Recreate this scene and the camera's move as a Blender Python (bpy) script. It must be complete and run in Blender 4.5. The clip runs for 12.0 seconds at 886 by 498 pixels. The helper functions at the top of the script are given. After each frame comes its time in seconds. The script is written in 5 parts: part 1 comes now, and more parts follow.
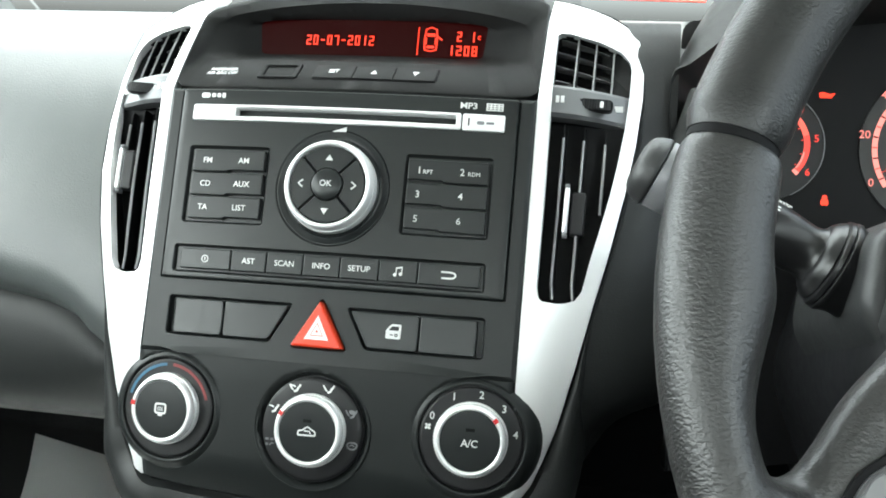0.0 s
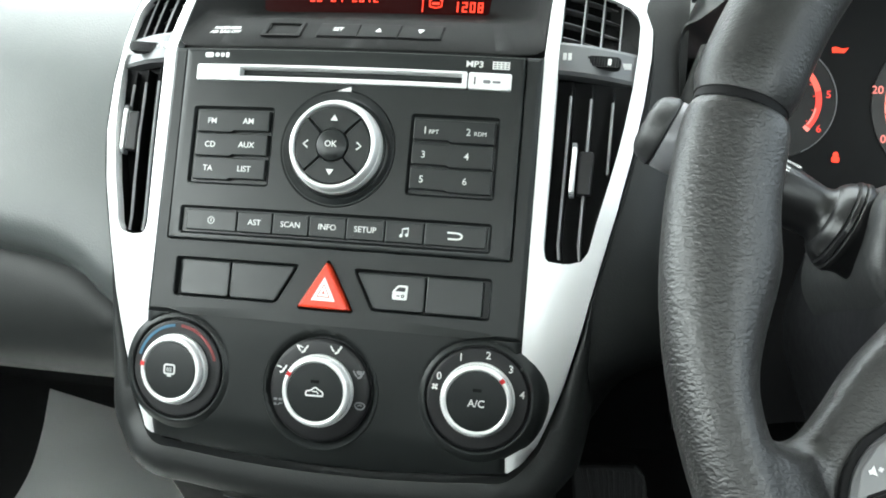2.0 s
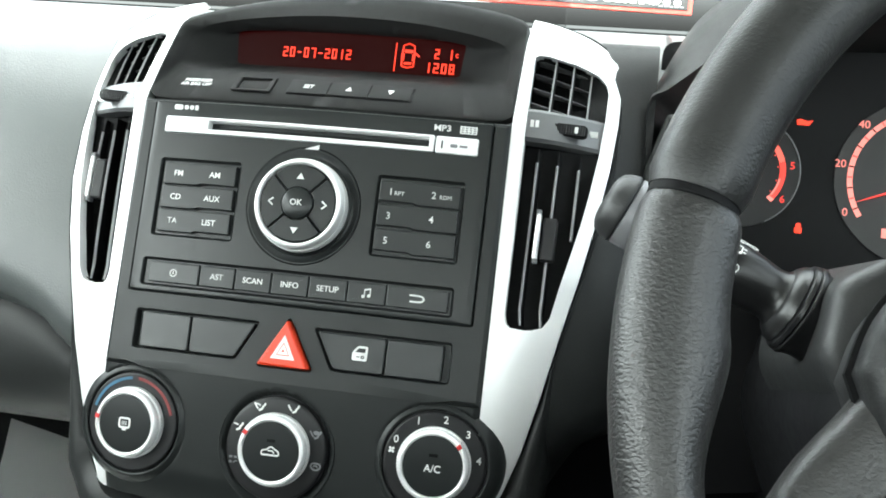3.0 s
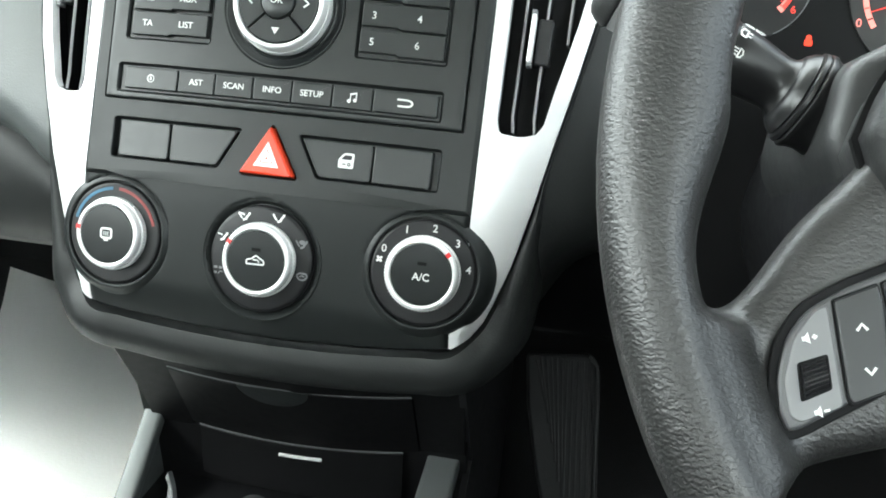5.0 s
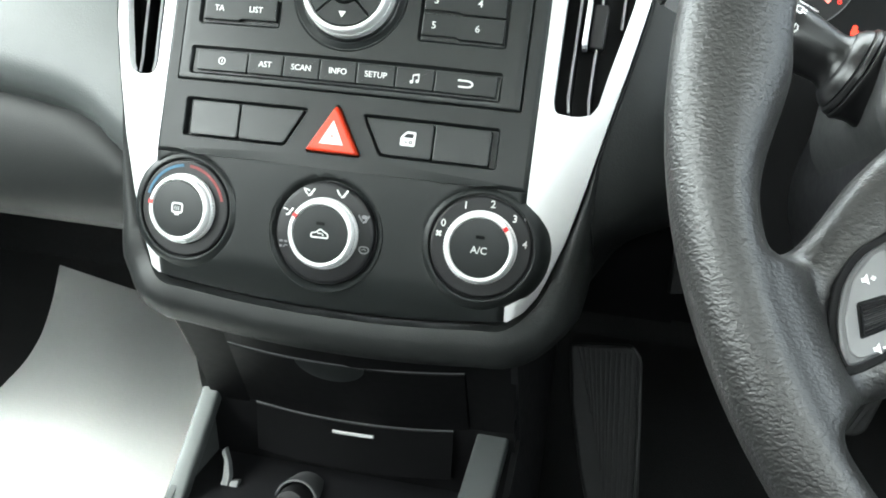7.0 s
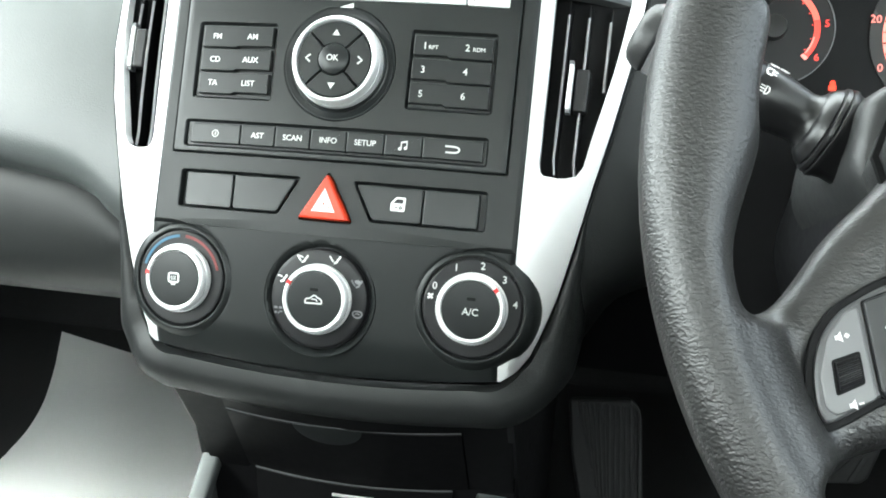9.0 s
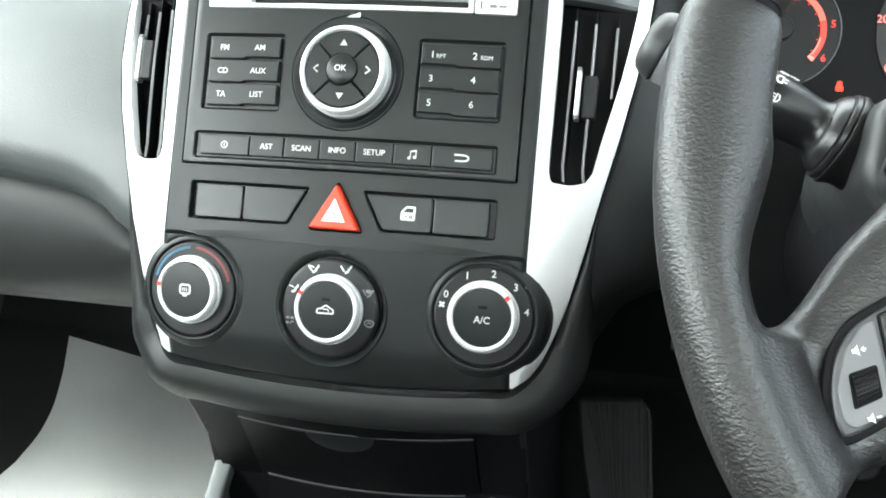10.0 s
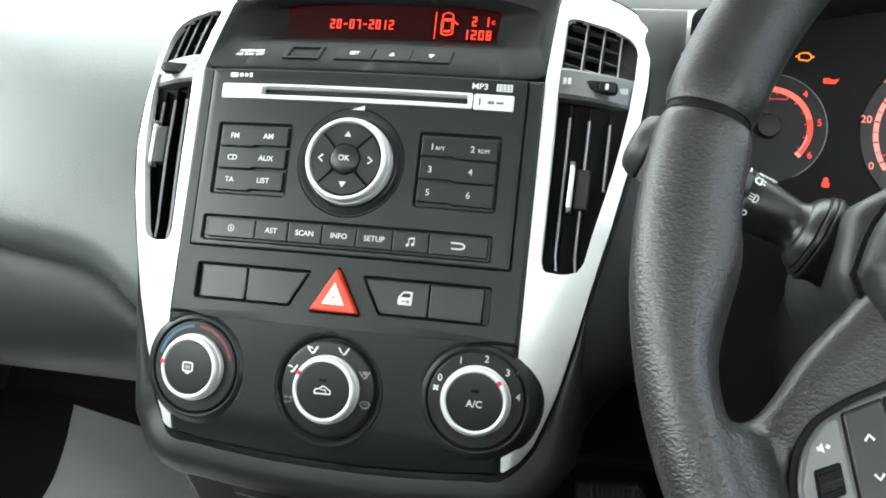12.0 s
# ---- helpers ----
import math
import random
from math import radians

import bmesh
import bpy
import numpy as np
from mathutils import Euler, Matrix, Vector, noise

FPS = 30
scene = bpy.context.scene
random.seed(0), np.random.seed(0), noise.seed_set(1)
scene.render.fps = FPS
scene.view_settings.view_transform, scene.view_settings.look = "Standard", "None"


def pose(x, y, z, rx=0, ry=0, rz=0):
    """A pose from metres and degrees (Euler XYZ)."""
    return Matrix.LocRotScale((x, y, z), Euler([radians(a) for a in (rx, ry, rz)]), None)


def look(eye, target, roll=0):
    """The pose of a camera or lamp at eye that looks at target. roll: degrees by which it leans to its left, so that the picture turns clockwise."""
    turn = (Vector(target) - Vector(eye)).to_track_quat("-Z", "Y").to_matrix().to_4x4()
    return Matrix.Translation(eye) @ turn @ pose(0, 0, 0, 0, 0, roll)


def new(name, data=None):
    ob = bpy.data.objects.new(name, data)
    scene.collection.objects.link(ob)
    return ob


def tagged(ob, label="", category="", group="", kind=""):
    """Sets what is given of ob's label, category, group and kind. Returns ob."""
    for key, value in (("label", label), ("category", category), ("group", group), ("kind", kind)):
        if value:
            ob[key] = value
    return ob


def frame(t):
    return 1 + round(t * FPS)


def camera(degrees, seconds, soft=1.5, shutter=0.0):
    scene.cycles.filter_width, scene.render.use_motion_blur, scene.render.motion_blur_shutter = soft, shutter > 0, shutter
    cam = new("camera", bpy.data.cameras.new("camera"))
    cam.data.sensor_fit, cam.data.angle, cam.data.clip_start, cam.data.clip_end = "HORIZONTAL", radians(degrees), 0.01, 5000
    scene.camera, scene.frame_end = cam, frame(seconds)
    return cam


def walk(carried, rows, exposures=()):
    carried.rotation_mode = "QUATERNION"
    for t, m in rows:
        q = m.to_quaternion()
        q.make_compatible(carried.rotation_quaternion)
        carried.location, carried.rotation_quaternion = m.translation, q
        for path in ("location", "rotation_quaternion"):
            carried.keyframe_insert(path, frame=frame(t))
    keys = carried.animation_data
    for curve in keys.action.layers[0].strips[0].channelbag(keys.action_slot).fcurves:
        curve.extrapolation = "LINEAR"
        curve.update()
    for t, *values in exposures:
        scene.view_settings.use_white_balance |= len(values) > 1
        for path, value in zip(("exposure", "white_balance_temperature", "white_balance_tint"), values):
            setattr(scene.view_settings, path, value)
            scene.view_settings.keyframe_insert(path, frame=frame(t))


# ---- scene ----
# Panel frame: x to the right along the centre console, y into it, z up along its face, which leans back by LEAN_BACK degrees.
LEAN_BACK = 20.0
PANEL = Matrix.Translation((0, 0, 0.80)) @ Matrix.Rotation(radians(-LEAN_BACK), 4, "X")
WORLD = Matrix.Identity(4)
cam = camera(50.0, 12.0, soft=1.8)
PATH = [
    (0, (0.1489, -0.4638, -0.0362), (-0.2267, 1.4841, 0.2182), 5.12),
    (0.5, (0.1407, -0.4601, -0.033), (-0.2634, 1.4924, 0.1235), 6.7),
    (1, (0.1437, -0.4563, -0.0347), (-0.2552, 1.502, 0.0432), 6.44),
    (1.5, (0.1466, -0.4574, -0.0346), (-0.2519, 1.5013, 0.0341), 5.87),
    (2, (0.1504, -0.4621, -0.0317), (-0.2405, 1.4934, 0.1216), 4.9),
    (2.5, (0.1594, -0.4621, -0.0138), (-0.2053, 1.4942, 0.1859), 4.79),
    (2.7, (0.1566, -0.4642, -0.0119), (-0.1913, 1.492, 0.2162), 5.87),
    (4.3, (0.1646, -0.4429, -0.0415), (-0.1783, 1.5274, -0.0254), 7.14),
    (4.5, (0.1674, -0.4405, -0.044), (-0.1651, 1.5316, -0.0636), 6.18),
    (5, (0.1644, -0.4419, -0.045), (-0.1677, 1.5298, -0.0901), 6.86),
    (5.5, (0.1688, -0.4557, -0.0488), (-0.197, 1.5104, -0.0261), 8.35),
    (6, (0.1581, -0.4584, -0.0636), (-0.2139, 1.5066, -0.0514), 6.43),
    (6.5, (0.1559, -0.4604, -0.0676), (-0.2379, 1.5004, -0.0814), 7.46),
    (8.3, (0.1575, -0.4647, -0.0697), (-0.2518, 1.4928, -0.0419), 6.88),
    (8.5, (0.1621, -0.4675, -0.0647), (-0.2476, 1.4896, -0.021), 6.46),
    (9, (0.163, -0.469, -0.0626), (-0.2502, 1.4855, 0.0339), 5.87),
    (9.5, (0.1656, -0.4694, -0.0616), (-0.2518, 1.4833, 0.0523), 6.25),
    (10, (0.1583, -0.4715, -0.0552), (-0.2577, 1.4831, 0.0262), 5.02),
    (10.5, (0.1586, -0.4764, -0.0551), (-0.2623, 1.4758, 0.053), 4.83),
    (11, (0.1609, -0.4799, -0.053), (-0.2696, 1.4672, 0.1007), 4.59),
    (11.5, (0.1665, -0.4844, -0.0481), (-0.2738, 1.4567, 0.1471), 5.55),
    (12, (0.1685, -0.4877, -0.0487), (-0.2794, 1.448, 0.181), 6.28),
]
EXPOSURES = [(0.0, 3.36, 6200, -3), (0.5, 3.31, 6200, -3), (1.0, 3.37, 6200, -3), (1.5, 3.50, 6200, -3), (2.0, 3.40, 6200, -3), (2.7, 3.31, 6200, -3), (4.3, 3.55, 6200, -3), (5.0, 3.72, 6200, -3), (5.5, 3.93, 6200, -3), (10.3, 3.9, 6200, -3), (11.2, 3.48, 6200, -3), (12.0, 3.39, 6200, -3)]
walk(cam, [(t, PANEL @ look(eye, target, roll)) for t, eye, target, roll in PATH], EXPOSURES)

# ---- light ----
world = bpy.data.worlds.new("overcast_sky")
scene.world = world
world.use_nodes = True
wn = world.node_tree.nodes
sky = wn.new("ShaderNodeTexSky")
sky.sky_type, sky.sun_disc = "NISHITA", False
sky.sun_elevation, sky.sun_rotation = radians(60), radians(219)
sky.air_density, sky.dust_density, sky.ozone_density = 0.7, 7.0, 0.3
pale = wn.new("ShaderNodeHueSaturation")
pale.inputs["Saturation"].default_value = 0.3
world.node_tree.links.new(sky.outputs[0], pale.inputs["Color"])
world.node_tree.links.new(pale.outputs[0], wn["Background"].inputs[0])
wn["Background"].inputs[1].default_value = 0.15
sun = new("sun", bpy.data.lights.new("sun", "SUN"))
sun.data.energy, sun.data.angle, sun.data.color = 1.5, radians(145), (1.0, 0.985, 0.965)
sun.matrix_world = look((-0.60, -0.73, 1.66), (0, 0, 0))


# ---- materials ----
def material(name, base, rough=0.5, metal=0.0, vary=0.15, vary_scale=30.0, grain=0.0, grain_scale=1500.0, emit=None, power=0.0, spec=0.5,
             grain_kind="NOISE", rough_vary=0.08, coat=0.0):
    m = bpy.data.materials.new(name)
    m.use_nodes = True
    nt = m.node_tree
    n, l = nt.nodes, nt.links
    b = n["Principled BSDF"]
    co = n.new("ShaderNodeTexCoord")
    big = n.new("ShaderNodeTexNoise")
    big.inputs["Scale"].default_value, big.inputs["Detail"].default_value = vary_scale, 5.0
    l.new(co.outputs["Object"], big.inputs["Vector"])
    mix = n.new("ShaderNodeMix")
    mix.data_type = "RGBA"
    mix.inputs[6].default_value = (*(c * (1 - vary) for c in base), 1)
    mix.inputs[7].default_value = (*(min(1, c * (1 + vary)) for c in base), 1)
    l.new(big.outputs["Fac"], mix.inputs[0])
    l.new(mix.outputs[2], b.inputs["Base Color"])
    b.inputs["Metallic"].default_value = metal
    b.inputs["Specular IOR Level"].default_value = spec
    b.inputs["Coat Weight"].default_value = coat
    mr = n.new("ShaderNodeMapRange")
    mr.inputs["To Min"].default_value, mr.inputs["To Max"].default_value = max(0.02, rough - rough_vary), min(1, rough + rough_vary)
    fine = n.new("ShaderNodeTexNoise")
    fine.inputs["Scale"].default_value, fine.inputs["Detail"].default_value = vary_scale * 6, 3.0
    l.new(co.outputs["Object"], fine.inputs["Vector"])
    l.new(fine.outputs["Fac"], mr.inputs["Value"])
    l.new(mr.outputs["Result"], b.inputs["Roughness"])
    if grain:
        if grain_kind == "LEATHER":
            tex = n.new("ShaderNodeTexVoronoi")
            tex.feature = "SMOOTH_F1"
            tex.inputs["Smoothness"].default_value = 0.9
            warp = n.new("ShaderNodeTexNoise")
            warp.inputs["Scale"].default_value = grain_scale * 0.6
            l.new(co.outputs["Object"], warp.inputs["Vector"])
            long = n.new("ShaderNodeVectorMath")
            long.operation = "MULTIPLY"
            long.inputs[1].default_value = (0.55, 0.7, 1.0)
            l.new(co.outputs["Object"], long.inputs[0])
            add = n.new("ShaderNodeVectorMath")
            add.operation = "MULTIPLY_ADD"
            add.inputs[1].default_value = (0.0016,) * 3
            l.new(warp.outputs["Color"], add.inputs[0])
            l.new(long.outputs[0], add.inputs[2])
            l.new(add.outputs[0], tex.inputs["Vector"])
            tex.inputs["Scale"].default_value = grain_scale
            height = tex.outputs["Distance"]
        else:
            tex = n.new("ShaderNodeTexNoise")
            tex.inputs["Scale"].default_value, tex.inputs["Detail"].default_value = grain_scale, 2.0
            l.new(co.outputs["Object"], tex.inputs["Vector"])
            height = tex.outputs["Fac"]
        bump = n.new("ShaderNodeBump")
        bump.inputs["Strength"].default_value = grain
        bump.inputs["Distance"].default_value = 0.6 / grain_scale
        l.new(height, bump.inputs["Height"])
        l.new(bump.outputs[0], b.inputs["Normal"])
    if emit:
        b.inputs["Emission Color"].default_value = (*emit, 1)
        b.inputs["Emission Strength"].default_value = power
    return m


FASCIA = material("charcoal_soft_plastic", (0.0125, 0.0142, 0.0142), 0.40, vary=0.10, grain=0.10, grain_scale=2200, spec=0.30)
RADIO = material("charcoal_satin_plastic", (0.012, 0.0137, 0.0137), 0.33, vary=0.10, grain=0.05, grain_scale=2500, spec=0.34)
BUTTON = material("button_plastic", (0.0118, 0.0135, 0.0137), 0.32, vary=0.12, grain=0.05, grain_scale=2500, spec=0.36)
BLACK = material("black_plastic", (0.008, 0.008, 0.009), 0.42, vary=0.2, grain=0.06, spec=0.35)
GLOSS = material("gloss_black_plastic", (0.007, 0.007, 0.0075), 0.32, vary=0.2)
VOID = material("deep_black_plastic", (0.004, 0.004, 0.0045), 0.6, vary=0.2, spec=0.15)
SILVER = material("silver_painted_trim", (0.80, 0.80, 0.80), 0.34, metal=0.15, vary=0.03, grain=0.02, grain_scale=3000)
CHROME = material("satin_chrome", (0.80, 0.80, 0.80), 0.30, metal=0.45, vary=0.03, rough_vary=0.05)
HOOD = material("black_hood_plastic", (0.011, 0.0112, 0.0112), 0.62, vary=0.10, grain=0.15, grain_scale=2000, spec=0.10)
PADBLACK = material("black_dash_plastic", (0.016, 0.0165, 0.0165), 0.55, vary=0.10, grain=0.2, grain_scale=1200, spec=0.25)
# drawer plastic; also paints the footwell shade onto the panels under the dash
DRAWER_SHADE = material("black_drawer_and_shade", (0.0045, 0.0045, 0.0049), 0.5, vary=0.2, grain=0.06, spec=0.09)
BAR = material("vent_bar_plastic", (0.13, 0.132, 0.135), 0.36, metal=0.5, vary=0.06)
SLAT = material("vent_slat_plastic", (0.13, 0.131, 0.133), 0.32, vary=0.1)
# pale colour that paints the highlight along the fins' front edges
FIN = material("vent_fin_highlight", (0.34, 0.342, 0.345), 0.30, vary=0.1)
PADGREY = material("dark_switch_frame", (0.075, 0.075, 0.078), 0.36, metal=0.3, vary=0.05)
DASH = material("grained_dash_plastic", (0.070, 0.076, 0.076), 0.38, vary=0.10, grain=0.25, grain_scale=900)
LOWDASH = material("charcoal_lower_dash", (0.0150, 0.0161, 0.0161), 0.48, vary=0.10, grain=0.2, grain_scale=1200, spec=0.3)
LEATHER = material("black_wheel_leather", (0.0178, 0.0174, 0.0172), 0.38, vary=0.2, vary_scale=60, spec=0.62, grain=0.40, grain_scale=1100, grain_kind="LEATHER")
LEATHER_TOP = material("smooth_wheel_leather", (0.0132, 0.0131, 0.0130), 0.40, vary=0.2, vary_scale=60, spec=0.50, grain=0.30, grain_scale=1200, grain_kind="LEATHER")
RUBBER = material("wheel_plastic", (0.018, 0.0185, 0.019), 0.45, vary=0.15, grain=0.25, grain_scale=900)
GREY = material("switch_grey_plastic", (0.17, 0.17, 0.18), 0.38, metal=0.2, vary=0.05)
PAINT = material("white_legend_paint", (0.70, 0.70, 0.69), 0.5, vary=0.03)
REDBTN = material("red_hazard_plastic", (0.62, 0.045, 0.015), 0.34, vary=0.06, spec=0.4)
ARCRED = material("dark_red_arc_paint", (0.17, 0.014, 0.014), 0.5, vary=0.05)
REDPAINT = material("red_mark_paint", (0.55, 0.02, 0.02), 0.5, vary=0.05)
BLUEPAINT = material("blue_mark_paint", (0.03, 0.11, 0.19), 0.5, vary=0.05)
LCD = material("red_backlit_screen", (0.008, 0.0015, 0.0015), 0.35, vary=0.1, spec=0.06, emit=(0.5, 0.005, 0.008), power=0.003)
LEDRED = material("red_lit_segments", (0.3, 0.01, 0.01), 0.5, emit=(1.0, 0.035, 0.006), power=0.19)
NEEDLE = material("red_lit_scale", (0.4, 0.02, 0.02), 0.5, emit=(1.0, 0.05, 0.03), power=0.13)
SCALE = material("pale_red_lit_scale", (0.5, 0.1, 0.1), 0.5, emit=(1.0, 0.28, 0.22), power=0.12)
AMBER = material("amber_warning_lamp", (0.4, 0.1, 0.01), 0.5, emit=(1.0, 0.25, 0.01), power=0.12)
PAPER = material("white_paper_mat", (0.80, 0.81, 0.80), 0.75, vary=0.05, vary_scale=8, grain=0.1, grain_scale=300)
FOOTRUBBER = material("foot_rest_rubber", (0.013, 0.0132, 0.0138), 0.6, vary=0.3, vary_scale=25, grain=0.2, grain_scale=800, spec=0.3)
CARPET = material("black_carpet", (0.013, 0.013, 0.014), 0.95, vary=0.4, vary_scale=200, grain=0.8, grain_scale=700)
LINER = material("grey_headliner", (0.45, 0.45, 0.43), 0.9, vary=0.06, grain=0.2, grain_scale=600)
TARMAC = material("forecourt_concrete", (0.50, 0.50, 0.49), 0.9, vary=0.2, vary_scale=2, grain=0.4, grain_scale=60)
SIGNBLACK = material("black_sign_card", (0.02, 0.02, 0.02), 0.4, vary=0.05)
SIGNRED = material("red_sign_card", (0.65, 0.05, 0.03), 0.4, vary=0.05)
GLASS = bpy.data.materials.new("windscreen_glass")
GLASS.use_nodes = True
GLASS.node_tree.nodes["Principled BSDF"].inputs["Transmission Weight"].default_value = 1.0
GLASS.node_tree.nodes["Principled BSDF"].inputs["Roughness"].default_value = 0.0
GLASS.node_tree.nodes["Principled BSDF"].inputs["IOR"].default_value = 1.02

# ---- building helpers ----
def smooth01(u):
    u = min(1.0, max(0.0, u))
    return u * u * (3 - 2 * u)


ORIGIN = {}
BOWED = set()
BOW = 0.0045


def bow(x):
    """The console's face is a shallow arc: its sides fall back."""
    return BOW * (min(abs(x), 0.1015) / 0.1) ** 2


def thing(name, origin, label, category, group="", frame=PANEL, kind="", bowed=False):
    ob = new(name)
    if bowed:
        BOWED.add(ob.name)
    ob.empty_display_size = 0.01
    ob.matrix_world = frame @ Matrix.Translation(origin)
    ORIGIN[ob.name] = Vector(origin)
    return tagged(ob, label, category, group, kind)


def finish(name, bm, mat, smooth=True, angle=35):
    bmesh.ops.recalc_face_normals(bm, faces=bm.faces)
    me = bpy.data.meshes.new(name)
    bm.to_mesh(me)
    bm.free()
    me.materials.append(mat)
    if smooth:
        me.shade_smooth()
        me.set_sharp_from_angle(angle=radians(angle))
    return me


def part(name, bm, mat, parent, label="", smooth=True, angle=20):
    """Links a bmesh, given in the thing's frame, as one mesh under a thing or a part."""
    arched = parent.name in BOWED
    if isinstance(bm, bmesh.types.BMesh):
        xs = [v.co.x for v in bm.verts]
        if arched and max(xs) - min(xs) > 0.02:
            for k in range(-8, 9):
                bmesh.ops.bisect_plane(bm, geom=bm.verts[:] + bm.edges[:] + bm.faces[:], plane_co=(0.0125 * k, 0, 0), plane_no=(1, 0, 0))
        me = finish(name, bm, mat, smooth, angle)
    else:
        me = bm
    if arched:
        for v in me.vertices:
            v.co.y += bow(v.co.x)
    org = ORIGIN[parent.name]
    me.transform(Matrix.Translation(-org))
    ob = new(name, me)
    ob.parent = parent
    ORIGIN[ob.name] = org
    if arched:
        BOWED.add(ob.name)
    return tagged(ob, label)


def single(name, bm, mat, origin, label, category, group="", frame=PANEL, kind="", angle=35):
    me = finish(name, bm, mat, True, angle)
    me.transform(Matrix.Translation(-Vector(origin)))
    ob = new(name, me)
    ob.matrix_world = frame @ Matrix.Translation(origin)
    ORIGIN[ob.name] = Vector(origin)
    return tagged(ob, label, category, group, kind)


def area(pts):
    return 0.5 * sum(a[0] * b[1] - b[0] * a[1] for a, b in zip(pts, pts[1:] + pts[:1]))


def ccw(pts):
    pts = list(pts)
    return pts if area(pts) > 0 else pts[::-1]


def offset(pts, d):
    """The counter-clockwise outline pts moved outwards by d."""
    out = []
    for p, q, r in zip(pts[-1:] + pts[:-1], pts, pts[1:] + pts[:1]):
        a, b = (Vector(q) - Vector(p)), (Vector(r) - Vector(q))
        na, nb = Vector((a.y, -a.x)), Vector((b.y, -b.x))
        na = na.normalized() if na.length > 1e-9 else nb.normalized()
        nb = nb.normalized() if nb.length > 1e-9 else na
        m = na + nb
        m = m / max(0.35, m.length_squared / 2)
        out.append((q[0] + m.x * d, q[1] + m.y * d))
    return out


def rounded(pts, r, n=5):
    """An outline with its corners rounded."""
    pts = ccw(pts)
    out = []
    for k, q in enumerate(pts):
        p, s = Vector(pts[k - 1]), Vector(pts[(k + 1) % len(pts)])
        q = Vector(q)
        rr = min(r, 0.45 * (p - q).length, 0.45 * (s - q).length)
        a, b = q + (p - q).normalized() * rr, q + (s - q).normalized() * rr
        for i in range(n + 1):
            t = i / n
            out.append(tuple((1 - t) ** 2 * a + 2 * t * (1 - t) * q + t * t * b))
    return out


def box2(x0, z0, x1, z1):
    return [(x0, z0), (x1, z0), (x1, z1), (x0, z1)]


def circle(cx, cz, r, n=48, a0=0.0, a1=360.0):
    k = n if a1 - a0 >= 360 else n + 1
    return [(cx + r * math.cos(radians(a0 + (a1 - a0) * i / n)), cz + r * math.sin(radians(a0 + (a1 - a0) * i / n))) for i in range(k)]


def smooth_line(pts, n=6):
    """A smooth line (Catmull-Rom) through points of any dimension."""
    pts = [Vector(p) for p in pts]
    out = []
    for k in range(len(pts) - 1):
        a, b, c, d = pts[max(k - 1, 0)], pts[k], pts[k + 1], pts[min(k + 2, len(pts) - 1)]
        for i in range(n):
            t = i / n
            out.append(0.5 * (2 * b + (c - a) * t + (2 * a - 5 * b + 4 * c - d) * t * t + (3 * b - a - 3 * c + d) * t ** 3))
    return [tuple(v) for v in out + [pts[-1]]]


def loft(rings, bm=None, closed=True, cap0=False, cap1=False):
    """Faces between rings of equally many 3D points."""
    bm = bm or bmesh.new()
    vs = [[bm.verts.new(p) for p in ring] for ring in rings]
    for a, b in zip(vs, vs[1:]):
        n = len(a)
        for i in range(n if closed else n - 1):
            j = (i + 1) % n
            try:
                bm.faces.new((a[i], a[j], b[j], b[i]))
            except ValueError:
                pass
    if cap0:
        bm.faces.new(vs[0][::-1])
    if cap1:
        bm.faces.new(vs[-1])
    return bm


def plate(outline, front, back, edge=0.0006, bm=None, slope=None):
    """A plate from an outline in x and z, from y = front to y = back, its front edge rounded. slope: y added as a function of x and z."""
    pts = ccw(outline)
    sl = slope or (lambda x, z: 0.0)
    e = min(edge, abs(back - front) * 0.8)
    rings = []
    for d, y in ((0, back), (0, front + e), (-0.3 * e, front + 0.3 * e), (-e, front)):
        rings.append([(x, y + sl(x, z), z) for x, z in offset(pts, d)])
    return loft(rings, bm, cap1=True)


def pierced(outline, holes, front, back, edge=0.0008, well=0.004, rim=0.0, slant=0.0004):
    """A flat plate at y = front with openings, whose chamfered walls go back by well."""
    bm = bmesh.new()
    outer = ccw(outline)
    edges = []

    def ring(pts, y):
        return [bm.verts.new((x, y, z)) for x, z in pts]

    def wire(vs):
        return [bm.edges.new((vs[i], vs[(i + 1) % len(vs)])) for i in range(len(vs))]

    def wall(a, b):
        for i in range(len(a)):
            j = (i + 1) % len(a)
            bm.faces.new((a[i], a[j], b[j], b[i]))

    rim = rim or edge
    top = ring(offset(outer, -rim), front)
    edges += wire(top)
    inner = []
    for h in holes:
        h = ccw(h)
        r = ring(offset(h, edge), front)
        edges += wire(r)
        inner.append((h, r))
    bmesh.ops.triangle_fill(bm, edges=edges, use_beauty=True, normal=(0, -1, 0))
    near = ring(offset(outer, -0.35 * rim), front + 0.3 * rim)
    mid = ring(outer, front + rim)
    wall(top, near)
    wall(near, mid)
    wall(mid, ring(outer, back))
    for h, r in inner:
        m = ring(h, front + edge)
        wall(r, m)
        wall(m, ring(offset(h, -slant), front + well))
    return bm


def lathe(profile, cx, cz, n=64, bm=None, cap=True):
    """Turns (radius, y) about the axis through (cx, cz) along y."""
    rings = [[(cx + r * math.cos(2 * math.pi * i / n), y, cz + r * math.sin(2 * math.pi * i / n)) for i in range(n)] for r, y in profile]
    return loft(rings, bm, cap1=cap)


